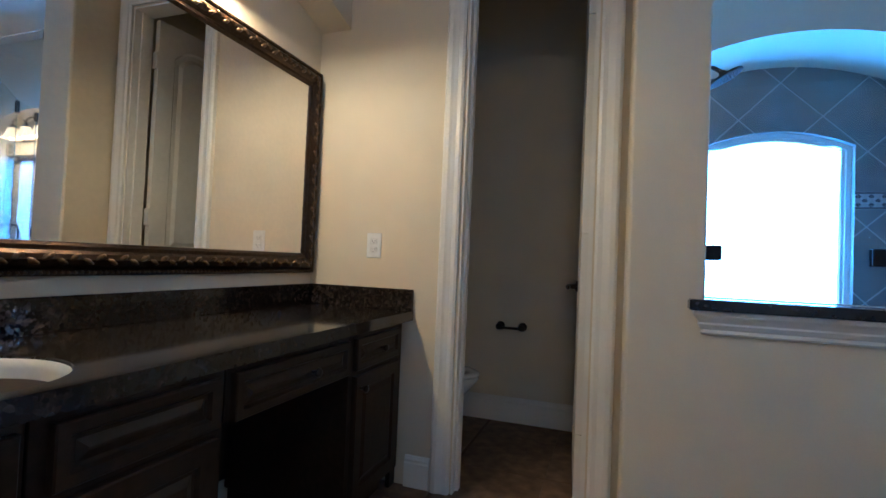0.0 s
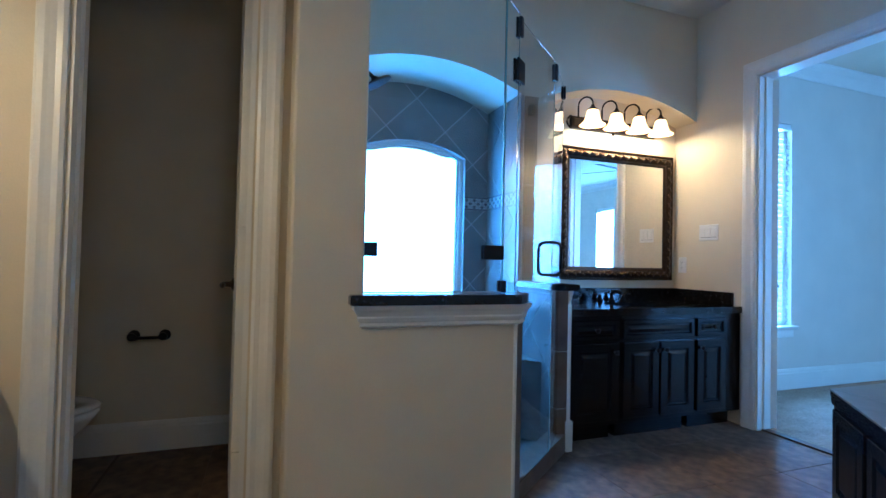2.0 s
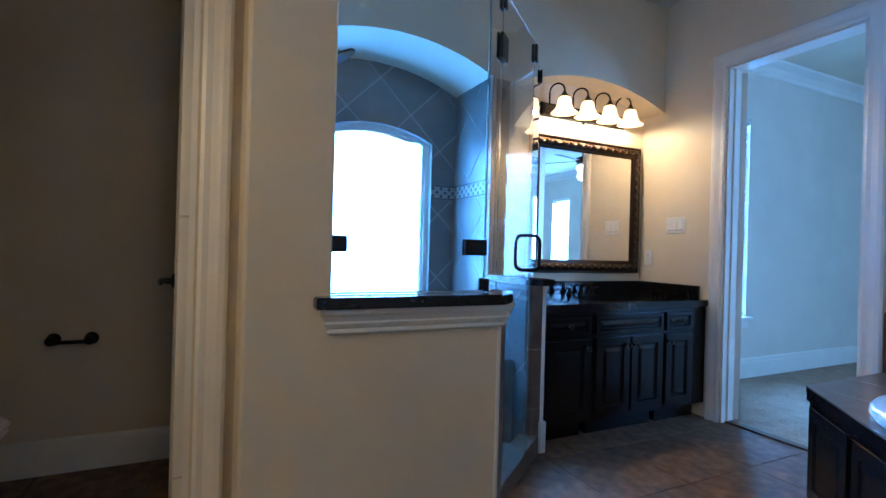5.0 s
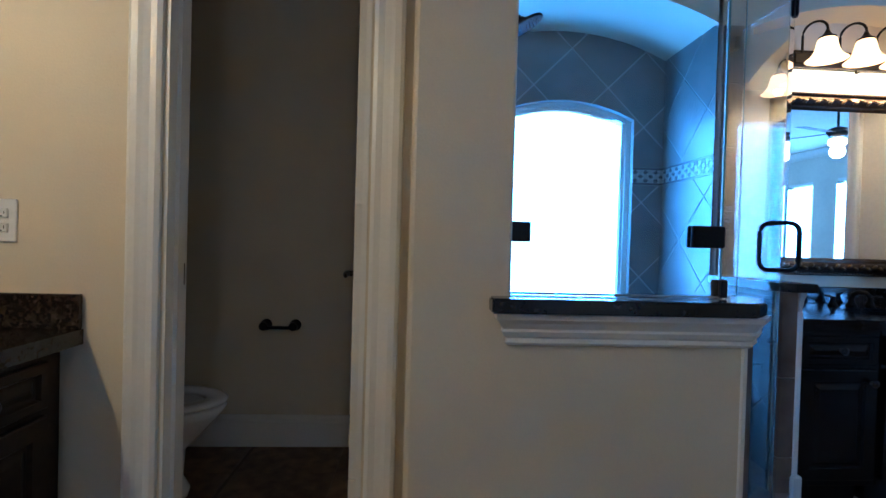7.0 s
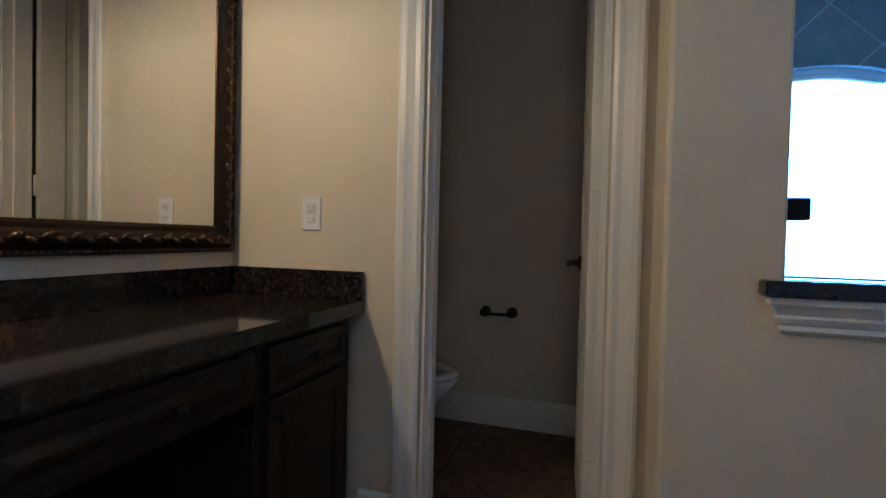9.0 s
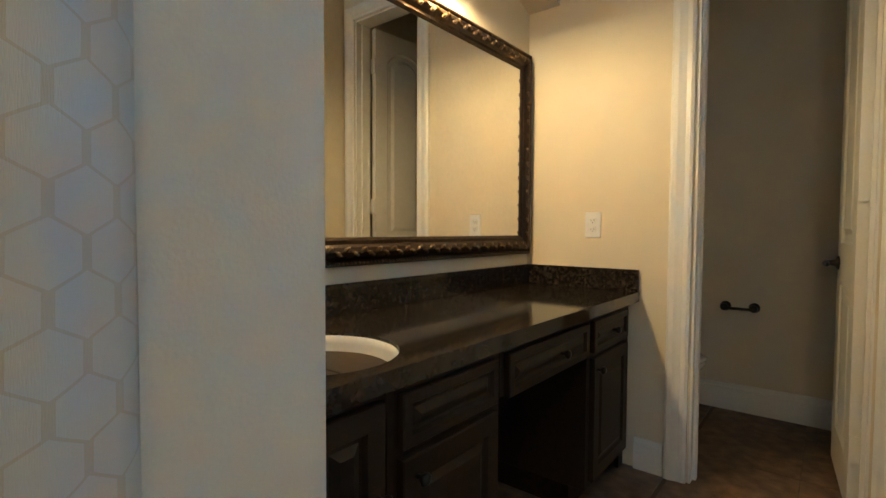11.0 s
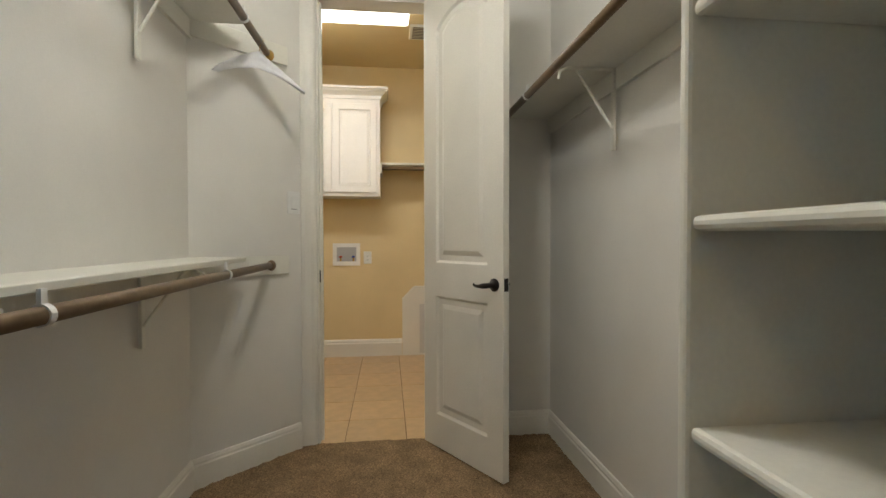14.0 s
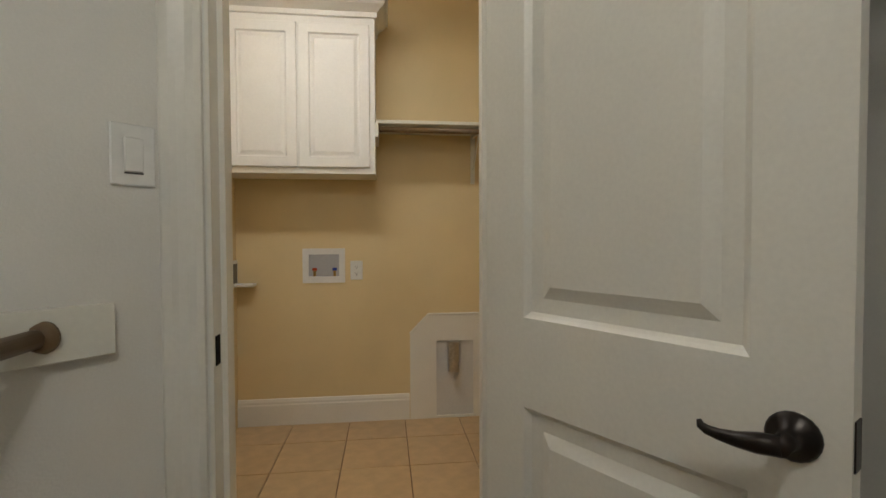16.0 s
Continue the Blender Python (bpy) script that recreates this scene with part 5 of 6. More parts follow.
# ---- closet ----
bk = thing("shelf_unit", (-1.32, 0.08, 0), "empty white built-in closet shelf unit", "shelf unit")
X0, X1, Y0, Y1 = -1.690, -0.932, -0.173, CN - 0.002
part("side_panel", B(X0, X0 + 0.022, Y0, Y1, 0.0, 2.40, bevel=0.007, seg=2), SHELFWHITE, bk)
part("side_panel", B(X1 - 0.022, X1, Y0, Y1, 0.0, 2.40, bevel=0.007, seg=2), SHELFWHITE, bk)
part("back_panel", B(X0 + 0.022, X1 - 0.022, Y1 - 0.01, Y1, 0.0, 2.40), SHELFWHITE, bk)
for z in (0.245, 0.548, 0.851, 1.155, 1.458, 1.762, 2.066, 2.38):
    part("shelf", B(X0 + 0.0225, X1 - 0.0225, Y0 + 0.006, Y1 - 0.011, z - 0.022, z, bevel=0.008, seg=2), SHELFWHITE, bk)


def bracket(parent, x, wall_y, s, z_top, reach, drop):
    """A white steel shelf bracket; s points out of the wall along y."""
    bm = bmesh.new()
    box(bm, x - 0.013, x + 0.013, wall_y, wall_y + s * 0.012, z_top - drop, z_top, bevel=0.002)
    box(bm, x - 0.006, x + 0.006, wall_y + s * 0.012, wall_y + s * reach, z_top - 0.012, z_top)
    tube(bm, [(x, wall_y + s * 0.012, z_top - drop * 0.72), (x, wall_y + s * reach * 0.8, z_top - 0.012)], 0.006, 8)
    tube(bm, [(x, wall_y + s * reach, z_top - 0.006), (x, wall_y + s * (reach + 0.03), z_top - 0.02), (x, wall_y + s * (reach + 0.035), z_top - 0.05)], 0.006, 8)
    return part("bracket", bm, SHELFWHITE, parent, "white steel bracket", smooth=False)


def rod_hooks(parent, xs, y, z, r):
    for x in xs:
        bm = bmesh.new()
        m = Matrix.Translation((x, y, z)) @ Matrix.Rotation(radians(90), 4, "Y")
        lathe(bm, [(r + 0.001, -0.008), (r + 0.004, -0.008), (r + 0.004, 0.008), (r + 0.001, 0.008), (r + 0.001, -0.008)], (0, 0, 0), 18)
        bmesh.ops.transform(bm, matrix=m, verts=bm.verts[:])
        box(bm, x - 0.008, x + 0.008, y - 0.004, y + 0.004, z + r, z + r + 0.03)
        part("hook", bm, PLASTIC, parent, "white rod hook")


def hanging_shelf(name, x0, x1, wall_y, s, z_shelf, depth, z_rod, rod_y, brackets, hooks, label, drop=0.28, x_rod=None):
    d = thing(name, ((x0 + x1) / 2, wall_y, z_shelf), label, "closet shelf")
    ya, yb = sorted((wall_y + s * 0.001, wall_y + s * depth))
    part("board", B(x0, x1, ya, yb, z_shelf - 0.022, z_shelf, bevel=0.003), SHELFWHITE, d)
    ya, yb = sorted((wall_y + s * 0.001, wall_y + s * 0.018))
    part("cleat", B(x0, x1, ya, yb, z_shelf - 0.105, z_shelf - 0.0225), SHELFWHITE, d)
    part("rod", cyl(bmesh.new(), (x_rod or x0, rod_y, z_rod), (x1, rod_y, z_rod), 0.0165, seg=18), ROD, d, "brown metal hanging rod", smooth=True)
    for x in brackets:
        bracket(d, x, wall_y + s * 0.018, s, z_shelf - 0.0225, depth - 0.05, drop)
    rod_hooks(d, hooks, rod_y, z_rod, 0.0165)
    return d


RY = -1.19
low = hanging_shelf("closet_shelf", -3.30, -0.94, CS, 1, 1.045, 0.235, 0.992, RY, (-2.80, -1.9), (-2.87, -1.92), "white closet shelf with a brown rod below", x_rod=-3.535)
upp = hanging_shelf("closet_shelf", -3.30, -0.94, CS, 1, 2.115, 0.235, 2.045, RY, (-2.80, -1.9), (-3.12, -2.2), "upper white closet shelf with a brown rod", drop=0.35, x_rod=-3.50)
nor = hanging_shelf("closet_shelf", CW, X0 - 0.002, CN, -1, 1.83, 0.25, 1.772, 0.03, (-2.88, -2.0), (-3.15, -2.2), "white closet shelf with a brown rod on the north wall", drop=0.33)


def corner_block(parent, y_lo, z0, z1, at_y, rod_mat, zr):
    """The cleat on the angled wall that carries the rod's end."""
    m = pose(-3.265, CS, 0, 0, 0, 135)
    bm = bmesh.new()
    box(bm, 0.0, 0.498, -0.019, -0.001, z0, z1, bevel=0.002, turn=m)
    part("corner_cleat", bm, SHELFWHITE, parent)
    bm = bmesh.new()
    prism(bm, [(-3.43, -1.295), (-3.535, -1.225), (-3.565, -1.165), (-3.59, -1.135), (-3.44, -1.285)], "z", z0 + 0.002, z1)
    part("rod_block", bm, SHELFWHITE, parent)
    part("rod_flange", lathe(bmesh.new(), [(0, 0.016), (0.020, 0.016), (0.024, 0.010), (0.029, 0.003), (0.029, -0.004), (0, -0.004)], (-3.532, RY, zr), 18, Matrix.Rotation(radians(90), 4, "Y")), rod_mat, parent, "round rod flange", smooth=True)


corner_block(low, 0, 0.945, 1.04, RY, ROD, 0.992)
corner_block(upp, 0, 2.02, 2.115, RY, BRASS, 2.045)

# white paper-covered hanger on the upper rod
hg = thing("clothes_hanger", (-3.36, RY, 2.06), "wire hanger with a white tissue paper cover", "clothes hanger")
bm = tube(bmesh.new(), [(-3.36, RY + 0.0, 2.0), (-3.36, RY + 0.006, 2.03), (-3.36, RY + 0.021, 2.05), (-3.36, RY + 0.01, 2.066), (-3.36, RY - 0.008, 2.066), (-3.36, RY - 0.02, 2.055)], 0.002, 6)
part("hook", bm, BRASS, hg, smooth=True)
bm = bmesh.new()
cols = []
for i in range(15):
    u = i / 14
    y = RY - 0.215 + 0.42 * u
    top = 2.0 - 0.30 * abs(u - 0.5) ** 1.15 - 0.10 * max(u - 0.5, 0) + 0.07 * max(0.5 - u, 0)
    drop = 0.075 * (1 - abs(2 * u - 1)) + 0.006
    wv = 0.012 * math.sin(9 * u)
    cols.append([bm.verts.new((-3.36 + wv + 0.014 * math.sin(k * 1.6 + 5 * u), y, top - drop * k / 3)) for k in range(4)])
for a, b in zip(cols, cols[1:]):
    for k in range(3):
        bm.faces.new((a[k], b[k], b[k + 1], a[k + 1]))
ob = part("paper_cover", bm, PAPER, hg, "crumpled white tissue cover", smooth=True)
ob.modifiers.new("thick", "SOLIDIFY").thickness = 0.004

# ---- curtain in the closet opening ----
ct = thing("curtain", (-0.86, 0.03, 0.01), "beige trellis-patterned curtain drawn to one side", "curtain")
NU, NV = 150, 44
# plan of the gathered folds: (along the opening, depth)
FOLDS = [(-0.092, -0.826), (-0.108, -0.798), (-0.078, -0.806), (-0.092, -0.768), (-0.062, -0.790), (-0.072, -0.744), (-0.050, -0.748), (-0.034, -0.732), (-0.004, -0.752), (0.020, -0.776), (0.033, -0.796), (0.046, -0.768), (0.076, -0.758), (0.108, -0.764), (0.138, -0.778), (0.164, -0.802)]


def fold_at(s):
    """A smooth line through the fold plan; s from 0 to 1."""
    k = min(int(s * (len(FOLDS) - 1)), len(FOLDS) - 2)
    f = s * (len(FOLDS) - 1) - k
    p = [Vector(FOLDS[min(max(k + d, 0), len(FOLDS) - 1)]) for d in (-1, 0, 1, 2)]
    return 0.5 * (2 * p[1] + (p[2] - p[0]) * f + (2 * p[0] - 5 * p[1] + 4 * p[2] - p[3]) * f * f + (3 * p[1] - p[0] - 3 * p[2] + p[3]) * f ** 3)


line = [fold_at(i / NU) for i in range(NU + 1)]
run_ = [0.0]
for a, b in zip(line, line[1:]):
    run_.append(run_[-1] + (b - a).length)
verts, uvs = [], []
for j in range(NV + 1):
    z = 0.012 + 2.38 * j / NV
    k = 1.19 - 0.258 * z
    row, ru = [], []
    for i, p in enumerate(line):
        wob = 0.006 * noise.noise((p.x * 30, z * 1.6, 2.0))
        y = 0.163 - (0.163 - p.x) * k + 0.4 * wob * (1 - i / NU)
        x = -0.81 + (p.y + 0.81) * (0.6 + 0.4 * k) + wob
        row.append((x, y, z))
        ru.append((run_[i], z))
    verts.append(row)
    uvs.append(ru)
# left of this fold the warm light is painted as a tan cloth
TONE_SPLIT = round(NU * 6 / (len(FOLDS) - 1))
for name, i0, i1, cloth, label in (("turned_edge", 0, TONE_SPLIT, CLOTH_WARM_LIT, "same cloth, coloured tan where warm light falls"), ("panel", TONE_SPLIT, NU, CLOTH, "pale trellis-patterned cloth")):
    bm = bmesh.new()
    uvl = bm.loops.layers.uv.new("UVMap")
    grid = [[bm.verts.new(verts[j][i]) for i in range(i0, i1 + 1)] for j in range(NV + 1)]
    for j in range(NV):
        for i in range(i1 - i0):
            q = [(j, i), (j, i + 1), (j + 1, i + 1), (j + 1, i)]
            f = bm.faces.new([grid[a][b] for a, b in q])
            for lp, (a, b) in zip(f.loops, q):
                lp[uvl].uv = uvs[a][b + i0]
    ob = part(name, bm, cloth, ct, label, smooth=True)
    ob.modifiers.new("thick", "SOLIDIFY").thickness = 0.003
rodc = thing("curtain_rod", (-0.82, -0.5, 2.41), "bronze tension rod across the closet opening", "curtain rod")
part("rod", cyl(bmesh.new(), (-0.82, -1.249, 2.41), (-0.82, 0.164, 2.41), 0.012, seg=14), BRONZE, rodc, smooth=True)

# closet ceiling lamp
d = thing("ceiling_lamp", (-2.1, -0.72, 2.72), "round frosted flush ceiling lamp of the closet", "ceiling lamp")
part("diffuser", lathe(bmesh.new(), [(0, -0.09), (0.08, -0.082), (0.13, -0.055), (0.15, -0.015), (0.15, 0)], (-2.1, -0.72, 2.72), 28), TUBE_GLOW, d, "lit frosted glass bowl", smooth=True)
part("rim", lathe(bmesh.new(), [(0.15, -0.02), (0.165, -0.018), (0.168, 0), (0.15, 0)], (-2.1, -0.72, 2.72), 28), BRONZE, d, smooth=True)
bulb("closet_lamp_light", (-2.1, -0.72, 2.56), 40, SOFT, 0.12)

# ---- laundry ----
cb = thing("wall_cabinet", (LX, -1.08, 1.51), "white double-door wall cabinet with crown moulding", "cabinet")
CF = -5.40
part("body", B(LX + 0.001, CF, LS + 0.002, -0.665, 1.51, 2.40, bevel=0.002), CABWHITE, cb)
cbl = thing("x", (CF, LS, 0), "", "", rz=90)
for ya, yb, kn in ((LS + 0.045, -1.092, None), (-1.080, -0.695, None)):
    e = raised_door("door", cbl, ya - LS, yb - LS, 1.545, 2.335, 0, CABWHITE, kn, depth=0.018, rail=0.06)
    e.data.transform(BASE[cbl.name])
    e.parent = cb
    e.matrix_parent_inverse = BASE[cb.name].inverted()
bpy.data.objects.remove(cbl)
bm = bmesh.new()
CR = [(0, 0), (0.012, 0.004), (0.014, 0.03), (0.030, 0.045), (0.055, 0.062), (0.062, 0.075), (0.075, 0.08), (0.075, 0.10), (0, 0.10)]
rings = []
for x, y, dx, dy in ((CF, LS + 0.002, 1, 0), (CF, -0.665, 1, 1), (LX + 0.002, -0.665, 0, 1)):
    rings.append([bm.verts.new((x + dx * u, y + dy * u, 2.375 + v)) for u, v in CR])
for a, b in zip(rings, rings[1:]):
    for i in range(len(CR)):
        j = (i + 1) % len(CR)
        bm.faces.new((a[i], a[j], b[j], b[i]))
part("crown", bm, CABWHITE, cb)
ls = thing("laundry_shelf", (LX, -0.1, 1.80), "white shelf with a brown hanging rod beside the cabinet", "shelf")
part("board", B(LX + 0.001, -5.39, -0.660, LN - 0.002, 1.795, 1.815, bevel=0.002), SHELFWHITE, ls)
part("end_cleat", B(LX + 0.001, -5.37, -0.664, -0.648, 1.715, 1.794), SHELFWHITE, ls)
part("rod", cyl(bmesh.new(), (-5.41, -0.645, 1.765), (-5.41, LN - 0.002, 1.765), 0.0165, seg=16), ROD, ls, "brown metal hanging rod", smooth=True)
bm = bmesh.new()
box(bm, LX + 0.001, LX + 0.013, -0.072, -0.045, 1.49, 1.794)
box(bm, LX + 0.013, -5.43, -0.064, -0.053, 1.775, 1.794)
tube(bm, [(LX + 0.012, -0.058, 1.58), (-5.45, -0.058, 1.785)], 0.006, 8)
part("bracket", bm, SHELFWHITE, ls, "white steel bracket")
rod_h = bmesh.new()
lathe(rod_h, [(0.0175, -0.01), (0.023, -0.01), (0.023, 0.01), (0.0175, 0.01), (0.0175, -0.01)], (-5.41, -0.03, 1.765), 16, Matrix.Rotation(radians(90), 4, "X"))
part("hook", rod_h, PLASTIC, ls, "white rod hook")

wb = thing("washer_box", (LX, -0.99, 0.87), "white recessed washer box with hot and cold valves", "washer box")
bm = bmesh.new()
for y0, y1, z0, z1 in ((-1.118, -1.082, 0.875, 1.087), (-0.898, -0.862, 0.875, 1.087), (-1.082, -0.898, 1.05, 1.087), (-1.082, -0.898, 0.875, 0.915)):
    box(bm, LX, LX + 0.009, y0, y1, z0, z1)
part("bezel", bm, PLASTIC, wb)
# no hollow here: a flat plate carries the recess shade as grey
bm = bmesh.new()
box(bm, LX + 0.0005, LX + 0.003, -1.082, -0.898, 0.915, 1.05)
part("recess", bm, plain("grey_recess", (0.40, 0.41, 0.43), 0.5), wb, "flat plate, grey for the shade of the recess")
for y, m in ((-1.045, RED_VALVE), (-0.925, BLUE_VALVE)):
    bm = cyl(bmesh.new(), (LX + 0.010, y, 0.916), (LX + 0.010, y, 0.95), 0.008, seg=10)
    v = part("valve", bm, BRASS, wb, "brass valve")
    part("valve_handle", B(LX + 0.006, LX + 0.016, y - 0.014, y + 0.014, 0.95, 0.968, bevel=0.003), m, v)
dv = thing("dryer_vent_trim", (LX, -0.05, 0), "white clipped-corner trim board round the dryer vent", "trim board")
o0, o1, z0, z1 = -0.296, -0.058, 0.016, 0.497
bm = bmesh.new()
x0, x1 = LX + 0.001, LX + 0.018
prism(bm, [(-0.462, 0), (o0, 0), (o0, z1), (-0.462, z1)], "x", x0, x1)
prism(bm, [(-0.462, z1), (0.30, z1), (0.30, 0.667), (-0.345, 0.667), (-0.462, 0.547)], "x", x0, x1)
box(bm, x0, x1, o1, 0.30, 0, z1)
box(bm, x0, x1, o0, o1, 0, z0)
part("board", bm, TRIM, dv)
bm = bmesh.new()
bead = [(-0.462, 0.547), (-0.345, 0.667), (0.30, 0.667)]
for (ya, za), (yb, zb) in zip(bead, bead[1:]):
    tube(bm, [(LX + 0.016, ya, za), (LX + 0.016, yb, zb)], 0.008, 8)
part("bead", bm, TRIM, dv)
# thin plate in the opening, toned down for the shade behind the board
part("recess", B(LX + 0.0005, LX + 0.002, o0, o1, z0, z1), plain("shaded_recess", (0.62, 0.61, 0.59), 0.6), dv, "pale recess behind the board")
bm = bmesh.new()
pts = [(LX + 0.035, -0.19, 0.495 - 0.006 * i) for i in range(32)]
tube(bm, pts, [0.034 + 0.004 * (i % 2) for i in range(32)], 14)
part("duct", bm, DUCT, dv, "crinkled foil dryer duct", smooth=True)
gv = thing("gas_valve_box", (-5.52, LS, 0.90), "small dark recessed outlet in a white box", "outlet")
part("box", B(-5.675, -5.555, LS, LS + 0.012, 0.86, 1.02, bevel=0.004), PLASTIC, gv)
part("recess", B(-5.66, -5.575, LS + 0.0115, LS + 0.0135, 0.885, 1.0), PLASTIC_GREY, gv, "dark opening")
part("ledge", B(LX + 0.001, -5.60, LS + 0.014, LS + 0.12, 0.862, 0.880, bevel=0.004), PLASTIC, gv)

lf = thing("fluorescent_light", (-4.43, -1.07, LCEIL), "lit rectangular fluorescent ceiling light", "ceiling light")
part("housing", B(-4.57, -4.29, -1.70, -0.44, LCEIL - 0.02, LCEIL - 0.001, bevel=0.003), PLASTIC, lf)
part("diffuser", B(-4.565, -4.295, -1.695, -0.445, LCEIL - 0.095, LCEIL - 0.0205, bevel=0.02, seg=3), TUBE_GLOW, lf, "glowing acrylic diffuser")
area("laundry_tube_light", (-4.43, -1.0, LCEIL - 0.11), (-4.43, -1.0, 0), 0.22, 0.9, 11, TUBE)
vt = thing("ceiling_vent", (-4.85, -0.28, LCEIL), "white ceiling exhaust grille with slots", "vent")
part("frame", B(-4.97, -4.72, -0.425, -0.15, LCEIL - 0.018, LCEIL - 0.001, bevel=0.004), PLASTIC, vt)
for i in range(8):
    x = -4.945 + 0.028 * i
    part("slot", B(x, x + 0.012, -0.40, -0.175, LCEIL - 0.0195, LCEIL - 0.0165), PLASTIC_GREY, vt)

# ---- bedroom seen through the doorway and in the mirror ----
fan = thing("ceiling_fan", (5.1, 0.0, BC), "dark ceiling fan with a lit globe", "ceiling fan")
part("rod", cyl(bmesh.new(), (5.1, 0.0, BC), (5.1, 0.0, BC - 0.28), 0.014, seg=12), BRONZE, fan)
part("motor", lathe(bmesh.new(), [(0, 0.06), (0.06, 0.055), (0.11, 0.03), (0.12, 0.0), (0.09, -0.05), (0, -0.06)], (5.1, 0.0, BC - 0.32), 20), BRONZE, fan, smooth=True)
for k in range(5):
    m = pose(5.1, 0.0, BC - 0.33, 0, 0, 72 * k + 20) @ pose(0, 0, 0, 10, 0, 0)
    part("blade", box(bmesh.new(), 0.13, 0.66, -0.065, 0.065, -0.004, 0.004, bevel=0.003, turn=m), WOOD, fan)
part("globe", lathe(bmesh.new(), [(0, -0.11), (0.06, -0.10), (0.10, -0.06), (0.09, -0.01), (0.05, 0.01), (0, 0.01)], (5.1, 0.0, BC - 0.40), 20), FANLIGHT, fan, "lit frosted globe", smooth=True)
bulb("fan_light", (5.1, 0.0, BC - 0.56), 4, SOFT, 0.08)


def bed_window(name, axis, f, c0, c1, z0, z1, out, label, blind_from=0.5):
    """A sash window with a sill and slatted blinds; f is the room face, out points outdoors."""
    w = thing(name, (f, (c0 + c1) / 2, z0) if axis == "x" else ((c0 + c1) / 2, f, z0), label, "window")
    w["kind"] = "structure"

    def bx(bm, d0, d1, a, b, za, zb, bevel=0.0):
        lo, hi = sorted((f + out * d0, f + out * d1))
        return box(bm, lo, hi, a, b, za, zb, bevel) if axis == "x" else box(bm, a, b, lo, hi, za, zb, bevel)
    bm = bmesh.new()
    for a, b, za, zb in ((c0, c0 + 0.04, z0, z1), (c1 - 0.04, c1, z0, z1), (c0 + 0.04, c1 - 0.04, z0, z0 + 0.05), (c0 + 0.04, c1 - 0.04, z1 - 0.05, z1), (c0 + 0.04, c1 - 0.04, (z0 + z1) / 2 - 0.02, (z0 + z1) / 2 + 0.02)):
        bx(bm, 0.05, 0.09, a, b, za, zb)
    part("window_frame", bm, TRIM, w)
    ob = part("pane", bx(bmesh.new(), 0.068, 0.072, c0 + 0.04, c1 - 0.04, z0 + 0.05, z1 - 0.05), GLASS, w)
    ob.visible_shadow = False
    bm = bx(bmesh.new(), -0.05, 0.05, c0 - 0.03, c1 + 0.03, z0 - 0.03, z0, 0.005)
    bx(bm, -0.02, 0.0, c0 - 0.01, c1 + 0.01, z0 - 0.10, z0 - 0.03, 0.004)
    part("window_sill", bm, TRIM, w)
    part("blind_head", bx(bmesh.new(), 0.005, 0.045, c0 + 0.005, c1 - 0.005, z1 - 0.05, z1 - 0.002), PLASTIC, w)
    n = int((z1 - z0 - 0.1) / 0.045)
    me = None
    for i in range(n):
        z = z0 + 0.04 + i * 0.045
        bm = bmesh.new()
        for q in range(4):
            bx(bm, 0.010 + 0.009 * q, 0.0195 + 0.009 * q, c0 + 0.01, c1 - 0.01, z + 0.006 * q, z + 0.006 * q + 0.003)
        part("slat", bm, PLASTIC, w)
    return w


bed_window("window_bedroom_north", "y", BY1, W3[0], W3[1], W3[2], W3[3], 1, "tall bedroom window with white open blinds")
for a, b in EW:
    bed_window("window_bedroom_east", "x", BX, a, b, 0.55, 2.30, 1, "bright bedroom window with white open blinds")

# ---- wall tile round the tub ----
tw = thing("tub_backsplash", (EX, 0.62, TZ), "two rows of taupe tile behind the bathtub", "tile backsplash")


part("tile", B(EX - 0.010, EX - 0.0005, T1 + 0.003, 1.700, TZ + 0.001, 0.822, bevel=0.002), DECK_TILE, tw)
pitch = 0.335
for row, (z0, z1) in enumerate(((TZ + 0.001, 0.694), (0.699, 0.822))):
    y = T1 - 0.003
    first = 0.09
    while y > T0 + 0.01:
        w = first if y > T1 - 0.01 else pitch
        y2 = max(y - w, T0)
        part("tile", B(EX + 0.088, EX + 0.0995, y2 + 0.003, y, z0, z1, bevel=0.002), DECK_TILE, tw)
        y = y2
part("ledge", B(EX + 0.070, EX + 0.0995, T0, T1 - 0.001, 0.6945, 0.6985), SHOWER_GROUT, tw)
part("grout", B(EX + 0.094, EX + 0.0999, T0, T1 - 0.001, TZ, 0.822), SHOWER_GROUT, tw)
part("deck_in_alcove", B(EX - 0.0005, EX + 0.0995, T0 + 0.001, T1 - 0.001, TZ - 0.03, TZ), DECK_TILE, tw)

# ---- shower wall tile, laid as diamonds ----
SIDE = 0.305
HD = SIDE / math.sqrt(2)
GAP = 0.0040


